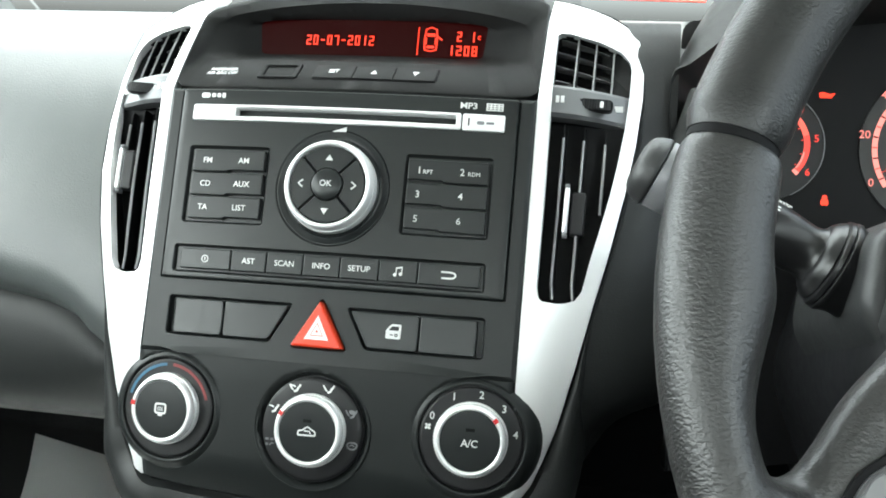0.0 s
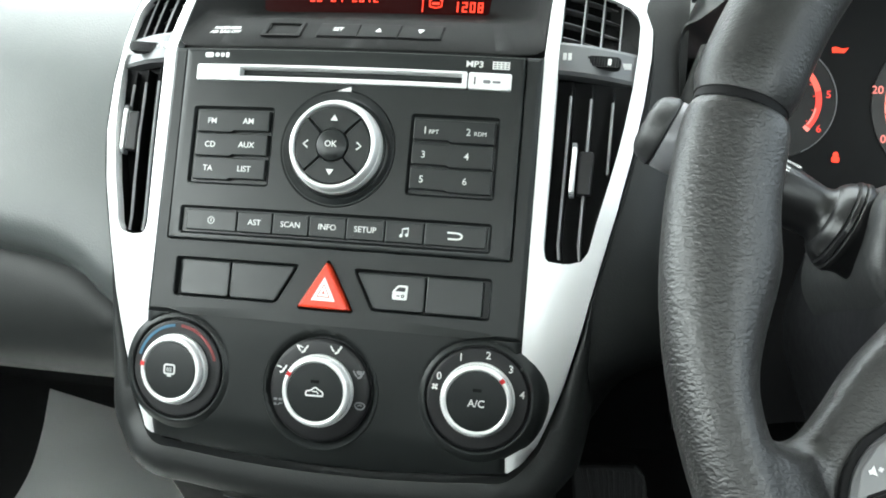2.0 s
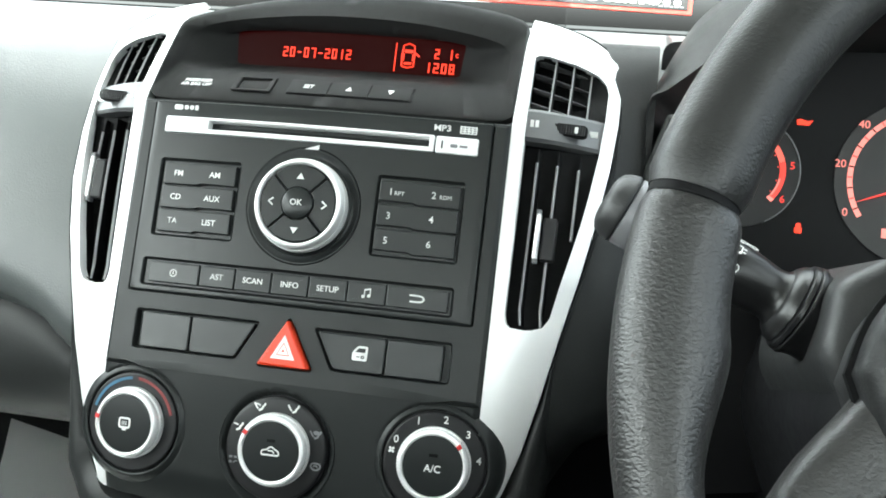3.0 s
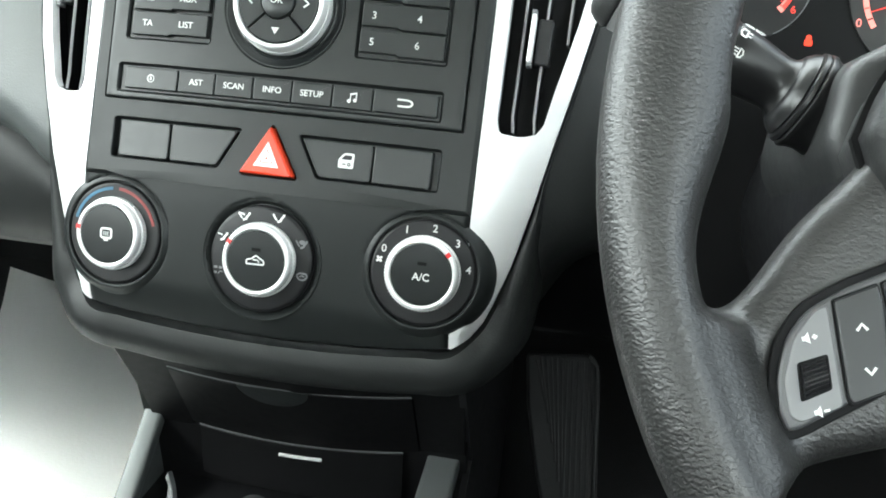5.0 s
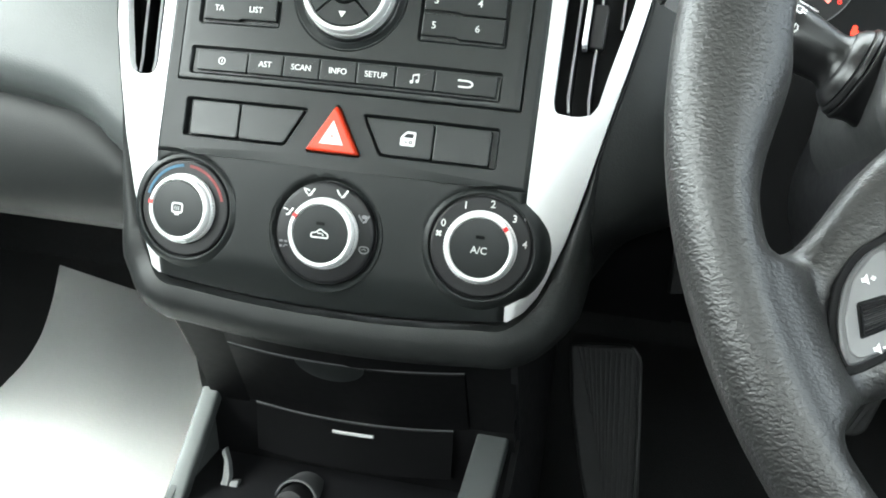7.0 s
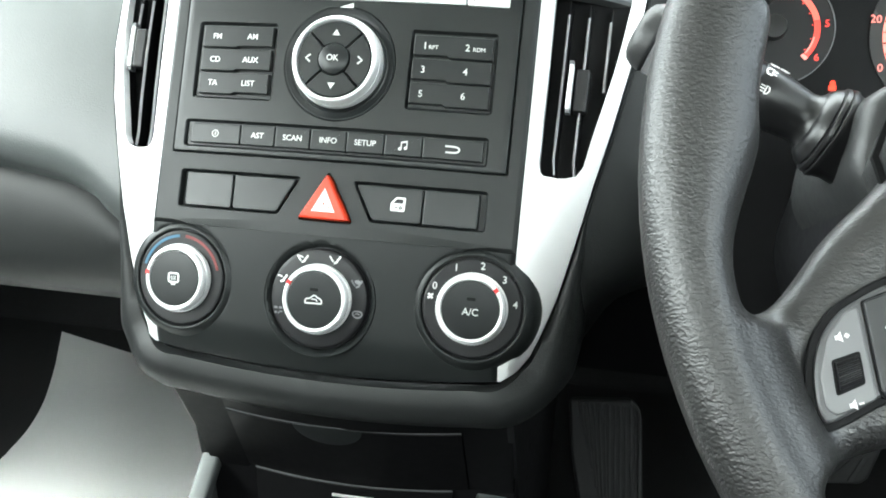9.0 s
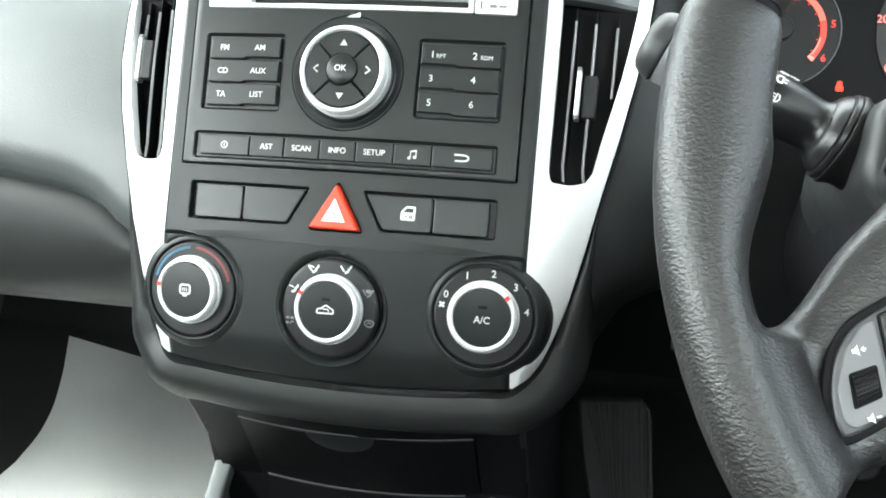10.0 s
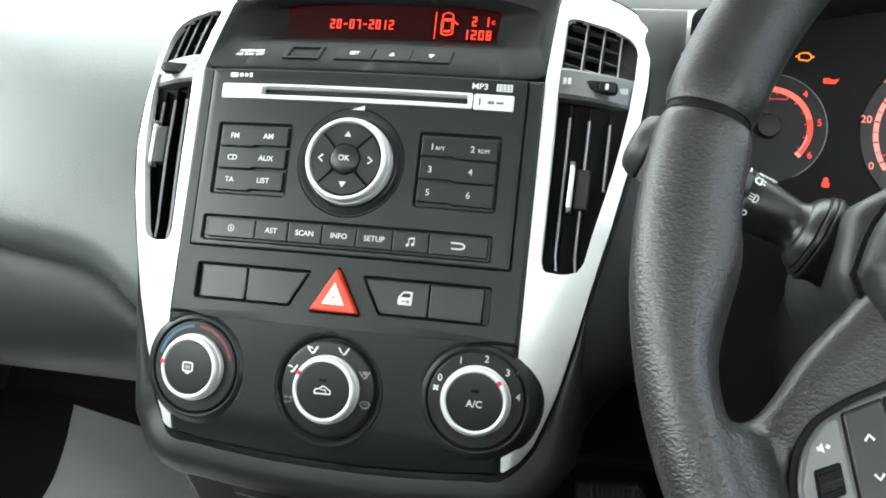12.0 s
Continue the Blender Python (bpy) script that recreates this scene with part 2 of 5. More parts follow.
def tube(points, radius, n=12, bm=None, flat=1.0):
    """A tube along 3D points; radius may be a list."""
    pts = [Vector(p) for p in points]
    rad = radius if isinstance(radius, (list, tuple)) else [radius] * len(pts)
    rings, up = [], Vector((0.13, 0.2, 0.97))
    for k, p in enumerate(pts):
        d = (pts[min(k + 1, len(pts) - 1)] - pts[max(k - 1, 0)]).normalized()
        s = d.cross(up).normalized()
        u = s.cross(d)
        rings.append([tuple(p + rad[k] * (math.cos(2 * math.pi * i / n) * s + flat * math.sin(2 * math.pi * i / n) * u)) for i in range(n)])
    return loft(rings, bm, cap0=True, cap1=True)


def wordmesh(text, size, cx, cz, y, turn=0.0, wide=1.0, depth=0.00012, bold=0.0):
    """Lettering in the panel's plane, centred at (cx, cz)."""
    cu = bpy.data.curves.new("lettering", "FONT")
    cu.body, cu.size, cu.align_x, cu.align_y, cu.extrude, cu.offset = text, size, "CENTER", "CENTER", depth, bold
    cu.resolution_u = 3
    ob = bpy.data.objects.new("lettering", cu)
    me = bpy.data.meshes.new_from_object(ob)
    bpy.data.objects.remove(ob)
    me.transform(Matrix.Translation((cx, y, cz)) @ Matrix.Rotation(radians(-turn), 4, "Y") @ Matrix.Rotation(radians(90), 4, "X") @ Matrix.Diagonal((wide, 1, 1, 1)))
    return me


def legend(text, size, cx, cz, y, parent, mat=PAINT, name="legend", label="", **kw):
    me = wordmesh(text, size, cx, cz, y, **kw)
    me.materials.clear()
    me.materials.append(mat)
    return part(name, me, mat, parent, label)


def mark(outlines, y, parent, mat=PAINT, name="legend", label="", thick=0.00025):
    """Printed marks: flat raised outlines in one mesh."""
    bm = bmesh.new()
    for o in outlines:
        plate(o, y - thick, y, 0.0001, bm)
    return part(name, bm, mat, parent, label)


def stroke(pts, w):
    """The outline of a bent line of width w in x and z."""
    pts = [Vector(p) for p in pts]
    a, b = [], []
    for k, p in enumerate(pts):
        d = (pts[min(k + 1, len(pts) - 1)] - pts[max(k - 1, 0)]).normalized()
        nrm = Vector((-d.y, d.x)) * w / 2
        a.append(tuple(p + nrm))
        b.append(tuple(p - nrm))
    return a + b[::-1]


def arc_band(cx, cz, r0, r1, a0, a1, n=24):
    return circle(cx, cz, r1, n, a0, a1) + circle(cx, cz, r0, n, a0, a1)[::-1]


def place2(shape, cx, cz, turn=0.0, scale=1.0):
    c, s = math.cos(radians(turn)), math.sin(radians(turn))
    return [(cx + scale * (x * c - z * s), cz + scale * (x * s + z * c)) for x, z in shape]


# ---- cabin shell and outside ----
def slab(x0, y0, z0, x1, y1, z1):
    bm = bmesh.new()
    bmesh.ops.create_cube(bm, size=1.0)
    bmesh.ops.transform(bm, matrix=Matrix.Translation(((x0 + x1) / 2, (y0 + y1) / 2, (z0 + z1) / 2)) @ Matrix.Diagonal((x1 - x0, y1 - y0, z1 - z0, 1)), verts=bm.verts)
    return bm


def prism_x(profile, x0, x1, bm=None):
    """A solid from an outline in y and z, along x."""
    return loft([[(x, y, z) for y, z in ccw(profile)] for x in (x0, x1)], bm, cap0=True, cap1=True)


single("ground", slab(-400, -400, -0.1, 400, 400, 0.0), TARMAC, (0, 0, 0), "pale concrete forecourt outside the car", "ground", frame=WORLD, kind="structure")
single("floor", slab(-0.76, -1.6, 0.33, 0.76, 0.68, 0.40), CARPET, (0, 0, 0.4), "black carpeted car floor in the footwells", "floor", frame=WORLD, kind="structure")
single("wall_bulkhead", prism_x([(0.64, 0.40), (0.76, 0.60), (0.78, 0.92), (0.82, 0.92), (0.80, 0.58), (0.68, 0.38)], -0.76, 0.76), CARPET, (0, 0.6, 0.4),
       "black carpeted bulkhead at the end of the footwells", "bulkhead", frame=WORLD, kind="structure")
single("ceiling", slab(-0.70, -1.6, 1.40, 0.70, 0.12, 1.43), LINER, (0, 0, 1.4), "pale grey fabric headliner over the seats", "headliner", frame=WORLD, kind="structure")
# added out of view; its height sets how much light enters from behind
single("wall_rear", slab(-0.76, -1.26, 0.33, 0.76, -1.20, 1.13), CARPET, (0, -1.6, 0.4), "unseen dark wall added behind the seats to limit rear light", "rear wall", frame=WORLD, kind="structure")
for side, word in ((-1, "passenger"), (1, "driver")):
    door = bmesh.new()
    for a in ((0.74, -1.6, 0.33, 0.78, 0.80, 0.93), (0.70, -0.48, 0.93, 0.76, -0.38, 1.40), (0.70, -1.6, 1.36, 0.76, 0.15, 1.41), (0.70, -1.6, 0.93, 0.76, -1.45, 1.40)):
        sl = slab(*a)
        me = bpy.data.meshes.new("t")
        sl.to_mesh(me)
        sl.free()
        door.from_mesh(me)
        bpy.data.meshes.remove(me)
    if side < 0:
        bmesh.ops.scale(door, vec=(-1, 1, 1), verts=door.verts)
    # the raked pillar beside the windscreen
    loft([[(side * x, y, z) for x, y, z in ((0.70, 0.80, 0.93), (0.77, 0.80, 0.93), (0.77, 0.70, 0.93), (0.70, 0.70, 0.93))],
          [(side * x, y, z) for x, y, z in ((0.68, 0.14, 1.42), (0.75, 0.14, 1.42), (0.75, 0.05, 1.42), (0.68, 0.05, 1.42))]], door, cap0=True, cap1=True)
    single("wall_" + word, door, DASH, (side * 0.75, 0, 0.4), "dark grey door side with open window and pillars", "door side", frame=WORLD, kind="structure")
single("windscreen", loft([[(-0.68, 0.80, 0.945), (0.68, 0.80, 0.945), (0.66, 0.13, 1.405), (-0.66, 0.13, 1.405)],
                           [(-0.68, 0.803, 0.949), (0.68, 0.803, 0.949), (0.66, 0.134, 1.409), (-0.66, 0.134, 1.409)]], cap0=True, cap1=True), GLASS, (0, 0.8, 0.945),
       "raked clear windscreen glass ahead of the dashboard", "windscreen", frame=WORLD, kind="structure").visible_shadow = False

# ---- dashboard ----
def dash_profile(x):
    """Outline of the dashboard in y and z at x, from the far top edge round to the underside."""
    zc = float(np.interp(x, (-0.5, -0.30, -0.264, -0.237, -0.2065, -0.184, -0.167, -0.158), (0.010, 0.001, -0.0040, -0.0070, -0.0115, -0.020, -0.035, -0.040)))
    return [(0.74, 0.400), (0.70, 0.394), (0.50, 0.322), (0.30, 0.262), (0.235, 0.2375), (0.19, 0.213), (0.145, 0.190), (0.122, 0.174), (0.108, 0.155), (0.092, 0.12), (0.078, 0.08), (0.069, 0.04),
            (0.066, zc + 0.022), (0.068, zc + 0.008), (0.073, zc + 0.002), (0.082, zc), (0.087, zc - 0.003), (0.085, zc - 0.008),
            (0.084, zc - 0.02), (0.090, -0.0605), (0.098, -0.073), (0.108, -0.082), (0.125, -0.087), (0.40, -0.03)]


dashboard = thing("dashboard", (0, 0.2, 0.1), "dark grey grained plastic dashboard with a creased passenger side", "dashboard", kind="structure")
xs = [-0.74, -0.5, -0.4] + [-0.34 + 0.01 * i for i in range(22)]
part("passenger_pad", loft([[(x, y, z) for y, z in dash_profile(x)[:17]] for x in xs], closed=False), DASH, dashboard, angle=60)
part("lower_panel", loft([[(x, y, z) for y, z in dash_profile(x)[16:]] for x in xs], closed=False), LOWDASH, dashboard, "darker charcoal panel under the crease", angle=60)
top = [(0.74, 0.400), (0.70, 0.394), (0.50, 0.322), (0.30, 0.262), (0.235, 0.2375), (0.19, 0.213), (0.145, 0.191), (0.118, 0.178), (0.108, 0.162), (0.102, 0.135), (0.100, 0.08)]
part("middle_pad", loft([[(x, y, z) for y, z in top] for x in (-0.13, -0.05, 0.05, 0.13, 0.184)], closed=False), DASH, dashboard, angle=60)
# lower part of the pad, split off and blackened to stand for shade
part("middle_underpanel", loft([[(x, y, z) for y, z in ((0.100, 0.08), (0.104, 0.0), (0.120, -0.06), (0.16, -0.10))] for x in (-0.13, -0.05, 0.05, 0.13, 0.184)], closed=False), DRAWER_SHADE, dashboard, "panel behind the console, blackened to stand for shade", angle=60)
back = [(0.74, 0.400), (0.70, 0.394), (0.50, 0.322), (0.30, 0.262), (0.235, 0.2375), (0.19, 0.213), (0.16, 0.197), (0.150, 0.18), (0.150, 0.10)]
part("driver_pad", loft([[(x, y, z) for y, z in back] for x in (0.18, 0.3, 0.5, 0.74)], closed=False), DASH, dashboard, angle=60)
# shade behind the column is put into this panel's black
part("driver_underpanel", loft([[(x, y, z) for y, z in ((0.150, 0.10), (0.150, 0.0), (0.16, -0.06), (0.20, -0.10))] for x in (0.18, 0.3, 0.5, 0.74)], closed=False), DRAWER_SHADE, dashboard, "panel behind the column, its shade put into a black colour", angle=60)
near = [(0.125, 0.1885), (0.105, 0.184), (0.078, 0.1750), (0.066, 0.1690), (0.0585, 0.1595), (0.055, 0.145), (0.054, 0.12), (0.054, 0.09), (0.056, 0.04), (0.062, -0.01), (0.075, -0.036), (0.12, -0.045)]
part("cluster_side_pad", loft([[(x, y - 0.014 * min(1.0, max(0.0, (0.168 - x) / 0.02)) * min(1.0, max(0.0, (0.160 - z) / 0.05)), z) for y, z in near] for x in (0.130, 0.142, 0.148, 0.153, 0.158, 0.163, 0.168, 0.172)], closed=False), PADBLACK, dashboard,
     "near-black pad between console and instruments", angle=60)


# ---- centre console ----
def face_y(z):
    """Depth of the console's face: upright in its own frame, falling back towards the top and the bottom edge."""
    up = max(0.0, z - 0.104)
    down = max(0.0, -0.088 - z)
    lean = max(0.0, -0.030 - z)
    return 0.42 * up + 2.0 * up * up + 16 * down * down + 0.13 * lean * lean / (lean + 0.012)


VENT_TOP = 0.1503
TRIM_EDGE = ((-0.1045, 0.0962, 0.0215), (-0.099, 0.1035, 0.0208), (-0.09, 0.1095, 0.0204), (-0.08, 0.1136, 0.0198), (-0.06, 0.1206, 0.0192), (-0.03, 0.1279, 0.0160), (0.0, 0.1343, 0.0146), (0.03, 0.1411, 0.0158),
             (0.06, 0.1467, 0.0196), (0.09, 0.1510, 0.0285), (0.118, 0.1532, 0.0385), (0.133, 0.1530, 0.0440), (0.142, 0.1521, 0.0475), (0.150, 0.1511, 0.0505), (0.158, 0.1485, 0.0530), (0.164, 0.1442, 0.0550), (0.168, 0.1392, 0.0565), (0.172, 0.1315, 0.0575), (0.1755, 0.1210, 0.0580), (0.178, 0.1110, 0.0585), (0.180, 0.1008, 0.0590))


def trim_outer(z):
    return float(np.interp(z, [p[0] for p in TRIM_EDGE], [p[1] for p in TRIM_EDGE]))


def vent_edges(z):
    """Where the vent's opening begins and ends at z."""
    lo = [(0.002, 0.1105), (0.004, 0.108), (0.009, 0.1068), (0.05, 0.1072), (0.10, 0.1072), (0.143, 0.1062), (0.1485, 0.1062), (0.1503, 0.1085)]
    hi = [(0.002, 0.1195), (0.004, 0.1255), (0.009, 0.1288), (0.024, 0.1317), (0.044, 0.1362), (0.060, 0.1396), (0.075, 0.1420), (0.097, 0.1448), (0.118, 0.1462), (0.135, 0.1464), (0.140, 0.1450), (0.1445, 0.1405), (0.148, 0.130), (0.1503, 0.113)]
    return float(np.interp(z, *zip(*lo))), float(np.interp(z, *zip(*hi)))


def trim_y(x, z):
    """Depth of the silver trim: from the fascia's edge it rolls back to its outer edge, and above the vent it folds back."""
    x = abs(x)
    fold = 0.1580 - 0.0035 * min(1.0, max(0.0, (x - 0.1004) / 0.045)) ** 2
    zf = min(z, fold)
    zo = min(zf, VENT_TOP)
    base = 0.002 + face_y(zf)
    edge = max(base, float(np.interp(zf, [p[0] for p in TRIM_EDGE], [p[2] for p in TRIM_EDGE])))
    u = min(1.2, max(0.0, (x - 0.1004) / max(0.004, trim_outer(zo) - 0.1004)))
    return base + (edge - base) * u ** 1.6 + 1.15 * (z - zf)


def apron_bottom(x):
    return -0.1108 + 0.0068 * (x / 0.098) ** 2


def apron_half(z):
    """Half the width of the console's face: it draws in at its foot."""
    return 0.1002 - 0.0050 * smooth01((-0.084 - z) / 0.012)


console = thing("centre_console", (0, 0.03, -0.1), "charcoal centre console with silver side trims and soft lower lip", "console", bowed=True)


def build_trim(side):
    zs = [-0.104 + 0.002 * i for i in range(53)] + [0.0019] + [0.0024 + 0.0018 * i for i in range(83)]
    zs = sorted(z for z in zs if z <= VENT_TOP) + [VENT_TOP + 0.0002 + 0.0014 * i for i in range(22)]
    rows_a, rows_b = [], []
    for z in zs:
        x0, x1 = apron_half(z) + 0.0002, trim_outer(z)
        x1 = max(x1, x0 + 0.0002)
        if 0.0022 <= z <= VENT_TOP:
            a, b = vent_edges(z)
        else:
            a = b = 0.117 if z < 0.05 else 0.113
            a = b = min(max(a, x0 + 0.00005), x1 - 0.00005)
        rows_a.append([(side * (x0 + (a - x0) * i / 4), z) for i in range(5)])
        rows_b.append([(side * (b + (x1 - b) * i / 6), z) for i in range(7)])
    bm = bmesh.new()
    for rows in (rows_a, rows_b):
        loft([[(x, trim_y(x, z), z) for x, z in row] for row in rows], bm, closed=False)
    bmesh.ops.remove_doubles(bm, verts=bm.verts, dist=0.00003)
    rim = [e for e in bm.edges if e.is_boundary]
    out = bmesh.ops.extrude_edge_only(bm, edges=rim)
    for v in out["geom"]:
        if isinstance(v, bmesh.types.BMVert):
            v.co.y += 0.007
    part("side_trim", bm, SILVER, console, "silver painted side trim", angle=40)


for side in (-1, 1):
    build_trim(side)

WELL_L = [(-0.0852, -0.0088), (-0.0160, -0.0088), (-0.0270, -0.0290), (-0.0852, -0.0290)]
WELL_R = [(0.0132, -0.0088), (0.0833, -0.0088), (0.0833, -0.0290), (0.0240, -0.0290)]
HAZARD = [(-0.0003, -0.0047), (0.0147, -0.0309), (-0.0153, -0.0309)]
fascia = part("fascia", pierced(box2(-0.1002, -0.0385, 0.1002, 0.1045), [rounded(WELL_L, 0.002), rounded(WELL_R, 0.002), rounded(HAZARD, 0.0025),
                                                               rounded(box2(-0.0922, 0.0006, 0.0922, 0.1036), 0.0012)], 0.0, 0.006, 0.0005, 0.006, 0.0022, 0.0014), FASCIA, console, angle=12)
for v in fascia.data.vertices:
    x, y, z = v.co + ORIGIN[fascia.name]
    if z < -0.0355 and y < 0.003:
        v.co.z = -0.0385 - ORIGIN[fascia.name].z
        v.co.y = 0.9 * max(0.0, abs(x) - 0.0980) - ORIGIN[fascia.name].y
part("fascia_backing", loft([[(-0.1, 0.0036, -0.036), (0.1, 0.0036, -0.036), (0.1, 0.0036, 0.104), (-0.1, 0.0036, 0.104)], [(-0.1, 0.01, -0.036), (0.1, 0.01, -0.036), (0.1, 0.01, 0.104), (-0.1, 0.01, 0.104)]], cap0=True, cap1=True),
     FASCIA, console)


DIALS = ((-0.0798, -0.0676), (-0.0002, -0.0711), (0.0806, -0.0678))


rows = []
for i in range(53):
    row = []
    for k in range(137):
        z = -0.0385 + (apron_bottom(0.0985 * (k / 68 - 1)) + 0.0385) * i / 52
        x = apron_half(z) * (k / 68 - 1)
        far = min(math.hypot(x - cx, z - cz) for cx, cz in DIALS)
        row.append((x, face_y(z) + 0.004 * min(1.0, max(0.0, (0.0288 - far) / 0.0015)) + 0.9 * max(0.0, abs(x) - apron_half(z) + 0.0022), z))
    rows.append(row)
rows.append([(x, y + 0.006, z - 0.0004) for x, y, z in rows[-1]])
part("fascia_apron", loft(rows, closed=False), FASCIA, console, angle=50)

# the dash panel beside the trim sweeps back to the rounded edge of the driver's footwell
rows = []
for z, x1, z1 in ((0.07, 0.190, 0.07), (0.03, 0.190, 0.03), (0.0, 0.190, 0.0), (-0.02, 0.190, -0.020), (-0.035, 0.186, -0.035), (-0.045, 0.170, -0.0445), (-0.054, 0.1585, -0.0495), (-0.062, 0.1500, -0.0545), (-0.070, 0.1440, -0.0610), (-0.078, 0.1385, -0.0700), (-0.086, 0.1330, -0.0800),
                  (-0.093, 0.1265, -0.0910), (-0.098, 0.1190, -0.1010)):
    a = Vector((trim_outer(z) + 0.0015, trim_y(trim_outer(z), z) + 0.010, z))
    b = Vector((x1, 0.078, z1))
    row = [a + Vector((-0.004, 0.02, 0)), a] + [a.lerp(b, k / 5) - Vector((0, 0.012 * math.sin(math.pi * k / 5), 0)) for k in range(1, 5)] + [b - Vector((0.0008, 0.003, -0.0008)), b + Vector((0, 0.002, 0)), b + Vector((-0.0015, 0.010, 0.002)), b + Vector((-0.006, 0.06, 0.006))]
    rows.append([tuple(p) for p in row])
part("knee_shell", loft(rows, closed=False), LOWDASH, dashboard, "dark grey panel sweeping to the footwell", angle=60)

# the lip: a rounded shell round the console's sides and bottom
rim = [(-trim_outer(z), trim_y(trim_outer(z), z), z) for z in (0.178, 0.172, 0.165, 0.156, 0.150, 0.142, 0.13, 0.11, 0.09, 0.06, 0.03, 0.0, -0.03, -0.05, -0.07, -0.085, -0.095)]
low = [(x, face_y(apron_bottom(x)) + 0.002, apron_bottom(x) - 0.0015) for x in (-0.095, -0.08, -0.06, -0.04, -0.02, 0.0)]
half = [Vector(p) for p in smooth_line(rim + low, 4)]
whole = half + [Vector((-p.x, p.y, p.z)) for p in half[-2::-1]]
rings = []
for k, p in enumerate(whole):
    d = whole[min(k + 1, len(whole) - 1)] - whole[max(k - 1, 0)]
    o = Vector((d.z, 0, -d.x))
    o = -o.normalized() if o.dot(Vector((p.x, 0, p.z + 0.02))) < 0 else o.normalized()
    b = max(0.0, min(1.0, (-0.06 - p.z) / 0.05))
    w = 0.003 + 0.0205 * max(0.0, min(1.0, (-0.015 - p.z) / 0.075))
    rings.append([tuple(p + Vector((0, 0.006, 0))), tuple(p + o * min(0.0009 + 0.0008 * b, 0.2 * w) + Vector((0, 0.0035, 0))), tuple(p + o * min(0.0022 + 0.0008 * b, 0.3 * w) + Vector((0, 0.0012 - 0.0008 * b, 0))), tuple(p + o * 0.4 * w + Vector((0, 0.001 - 0.0012 * b, 0))),
                  tuple(p + o * 0.62 * w + Vector((0, 0.004 - 0.0028 * b, 0))), tuple(p + o * 0.88 * w + Vector((0, 0.013 - 0.0065 * b, 0))), tuple(p + o * w + Vector((0, 0.026 - 0.010 * b, 0))), tuple(p + o * 0.98 * w + Vector((0, 0.05, 0))),
                  tuple(p + o * (0.9 * w - 0.01 * b) + Vector((0, 0.12, 0)))])
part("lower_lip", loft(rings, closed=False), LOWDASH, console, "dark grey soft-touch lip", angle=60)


# ---- information display above the radio ----
display = thing("information_display", (0, 0.03, 0.13), "recessed red-lit trip display in a charcoal hood", "display", bowed=True)
ang = [i / 96 for i in range(96)]


def squircle(x0, x1, z0, z1, t, p=5.0, arch=0.0):
    a = 2 * math.pi * t
    c, s = math.cos(a), math.sin(a)
    k = (abs(c) ** p + abs(s) ** p) ** (-1 / p)
    x, z = c * k, s * k
    zz = (z0 + z1) / 2 + z * (z1 - z0) / 2
    xx = (x0 + x1) / 2 + x * (x1 - x0) / 2
    return xx, zz + (arch * (1 - x * x) if z > 0 else 0.0) * max(0.0, z)


def hood_ring(x0, x1, z0, z1, p, arch, y0, y1, rise=0.0, face=0.0):
    """A ring of the hood; rise: how far its roof climbs towards the driver; face: how far it follows the console's upright face."""
    out = []
    for t in ang:
        x, z = squircle(x0, x1, z0, z1, t, p, arch)
        v = (z - z0) / (z1 - z0)
        y = y0 + (y1 - y0) * v
        out.append((x, y + (0.0015 + face_y(z) - y) * face, z + rise * 0.0043 * (1 + x / 0.1) * smooth01(v)))
    return out


rings = [hood_ring(-0.1002, 0.1002, 0.1050, 0.166, 16, 0.0165, 0.010, 0.075, 1.0), hood_ring(-0.1002, 0.1002, 0.1050, 0.1640, 16, 0.0150, 0.007, 0.0365, 1.0), hood_ring(-0.1000, 0.1000, 0.1052, 0.1620, 16, 0.0145, 0.0025, 0.030, 0.8, 0.7),
         hood_ring(-0.0990, 0.0990, 0.1062, 0.1595, 14, 0.0135, 0.0018, 0.029, 0.4, 0.5), hood_ring(-0.0945, 0.0930, 0.1268, 0.1560, 8, 0.0105, 0.0210, 0.0305),
         hood_ring(-0.0935, 0.0920, 0.1282, 0.1550, 8, 0.0100, 0.0230, 0.032),
         hood_ring(-0.077, 0.073, 0.1340, 0.1560, 8, 0.004, 0.036, 0.038), hood_ring(-0.0672, 0.0640, 0.1380, 0.1590, 20, 0.0, 0.0415, 0.0425)]
part("hood", loft(rings), HOOD, display, angle=50)
part("screen", plate(rounded(box2(-0.0735, 0.1365, 0.0705, 0.160), 0.001), 0.0415, 0.046, 0.0003), LCD, display, "dark red backlit screen")
screen = bpy.data.objects["screen"]
ys = 0.0411


def seven(ch, cx, cz, w, h, t=0.0006):
    """Outlines of one dot-and-bar display figure."""
    on = {"0": "abcdef", "1": "bc", "2": "abged", "7": "abc", "8": "abcdefg", "-": "g"}[ch]
    x0, x1, z0, z1, m = cx - w / 2, cx + w / 2, cz - h / 2, cz + h / 2, cz
    seg = {"a": box2(x0, z1 - t, x1, z1), "d": box2(x0, z0, x1, z0 + t), "g": box2(x0 + t * 0.3, m - t / 2, x1 - t * 0.3, m + t / 2),
           "f": box2(x0, m, x0 + t, z1), "b": box2(x1 - t, m, x1, z1), "e": box2(x0, z0, x0 + t, m), "c": box2(x1 - t, z0, x1, m)}
    return [seg[k] for k in on]


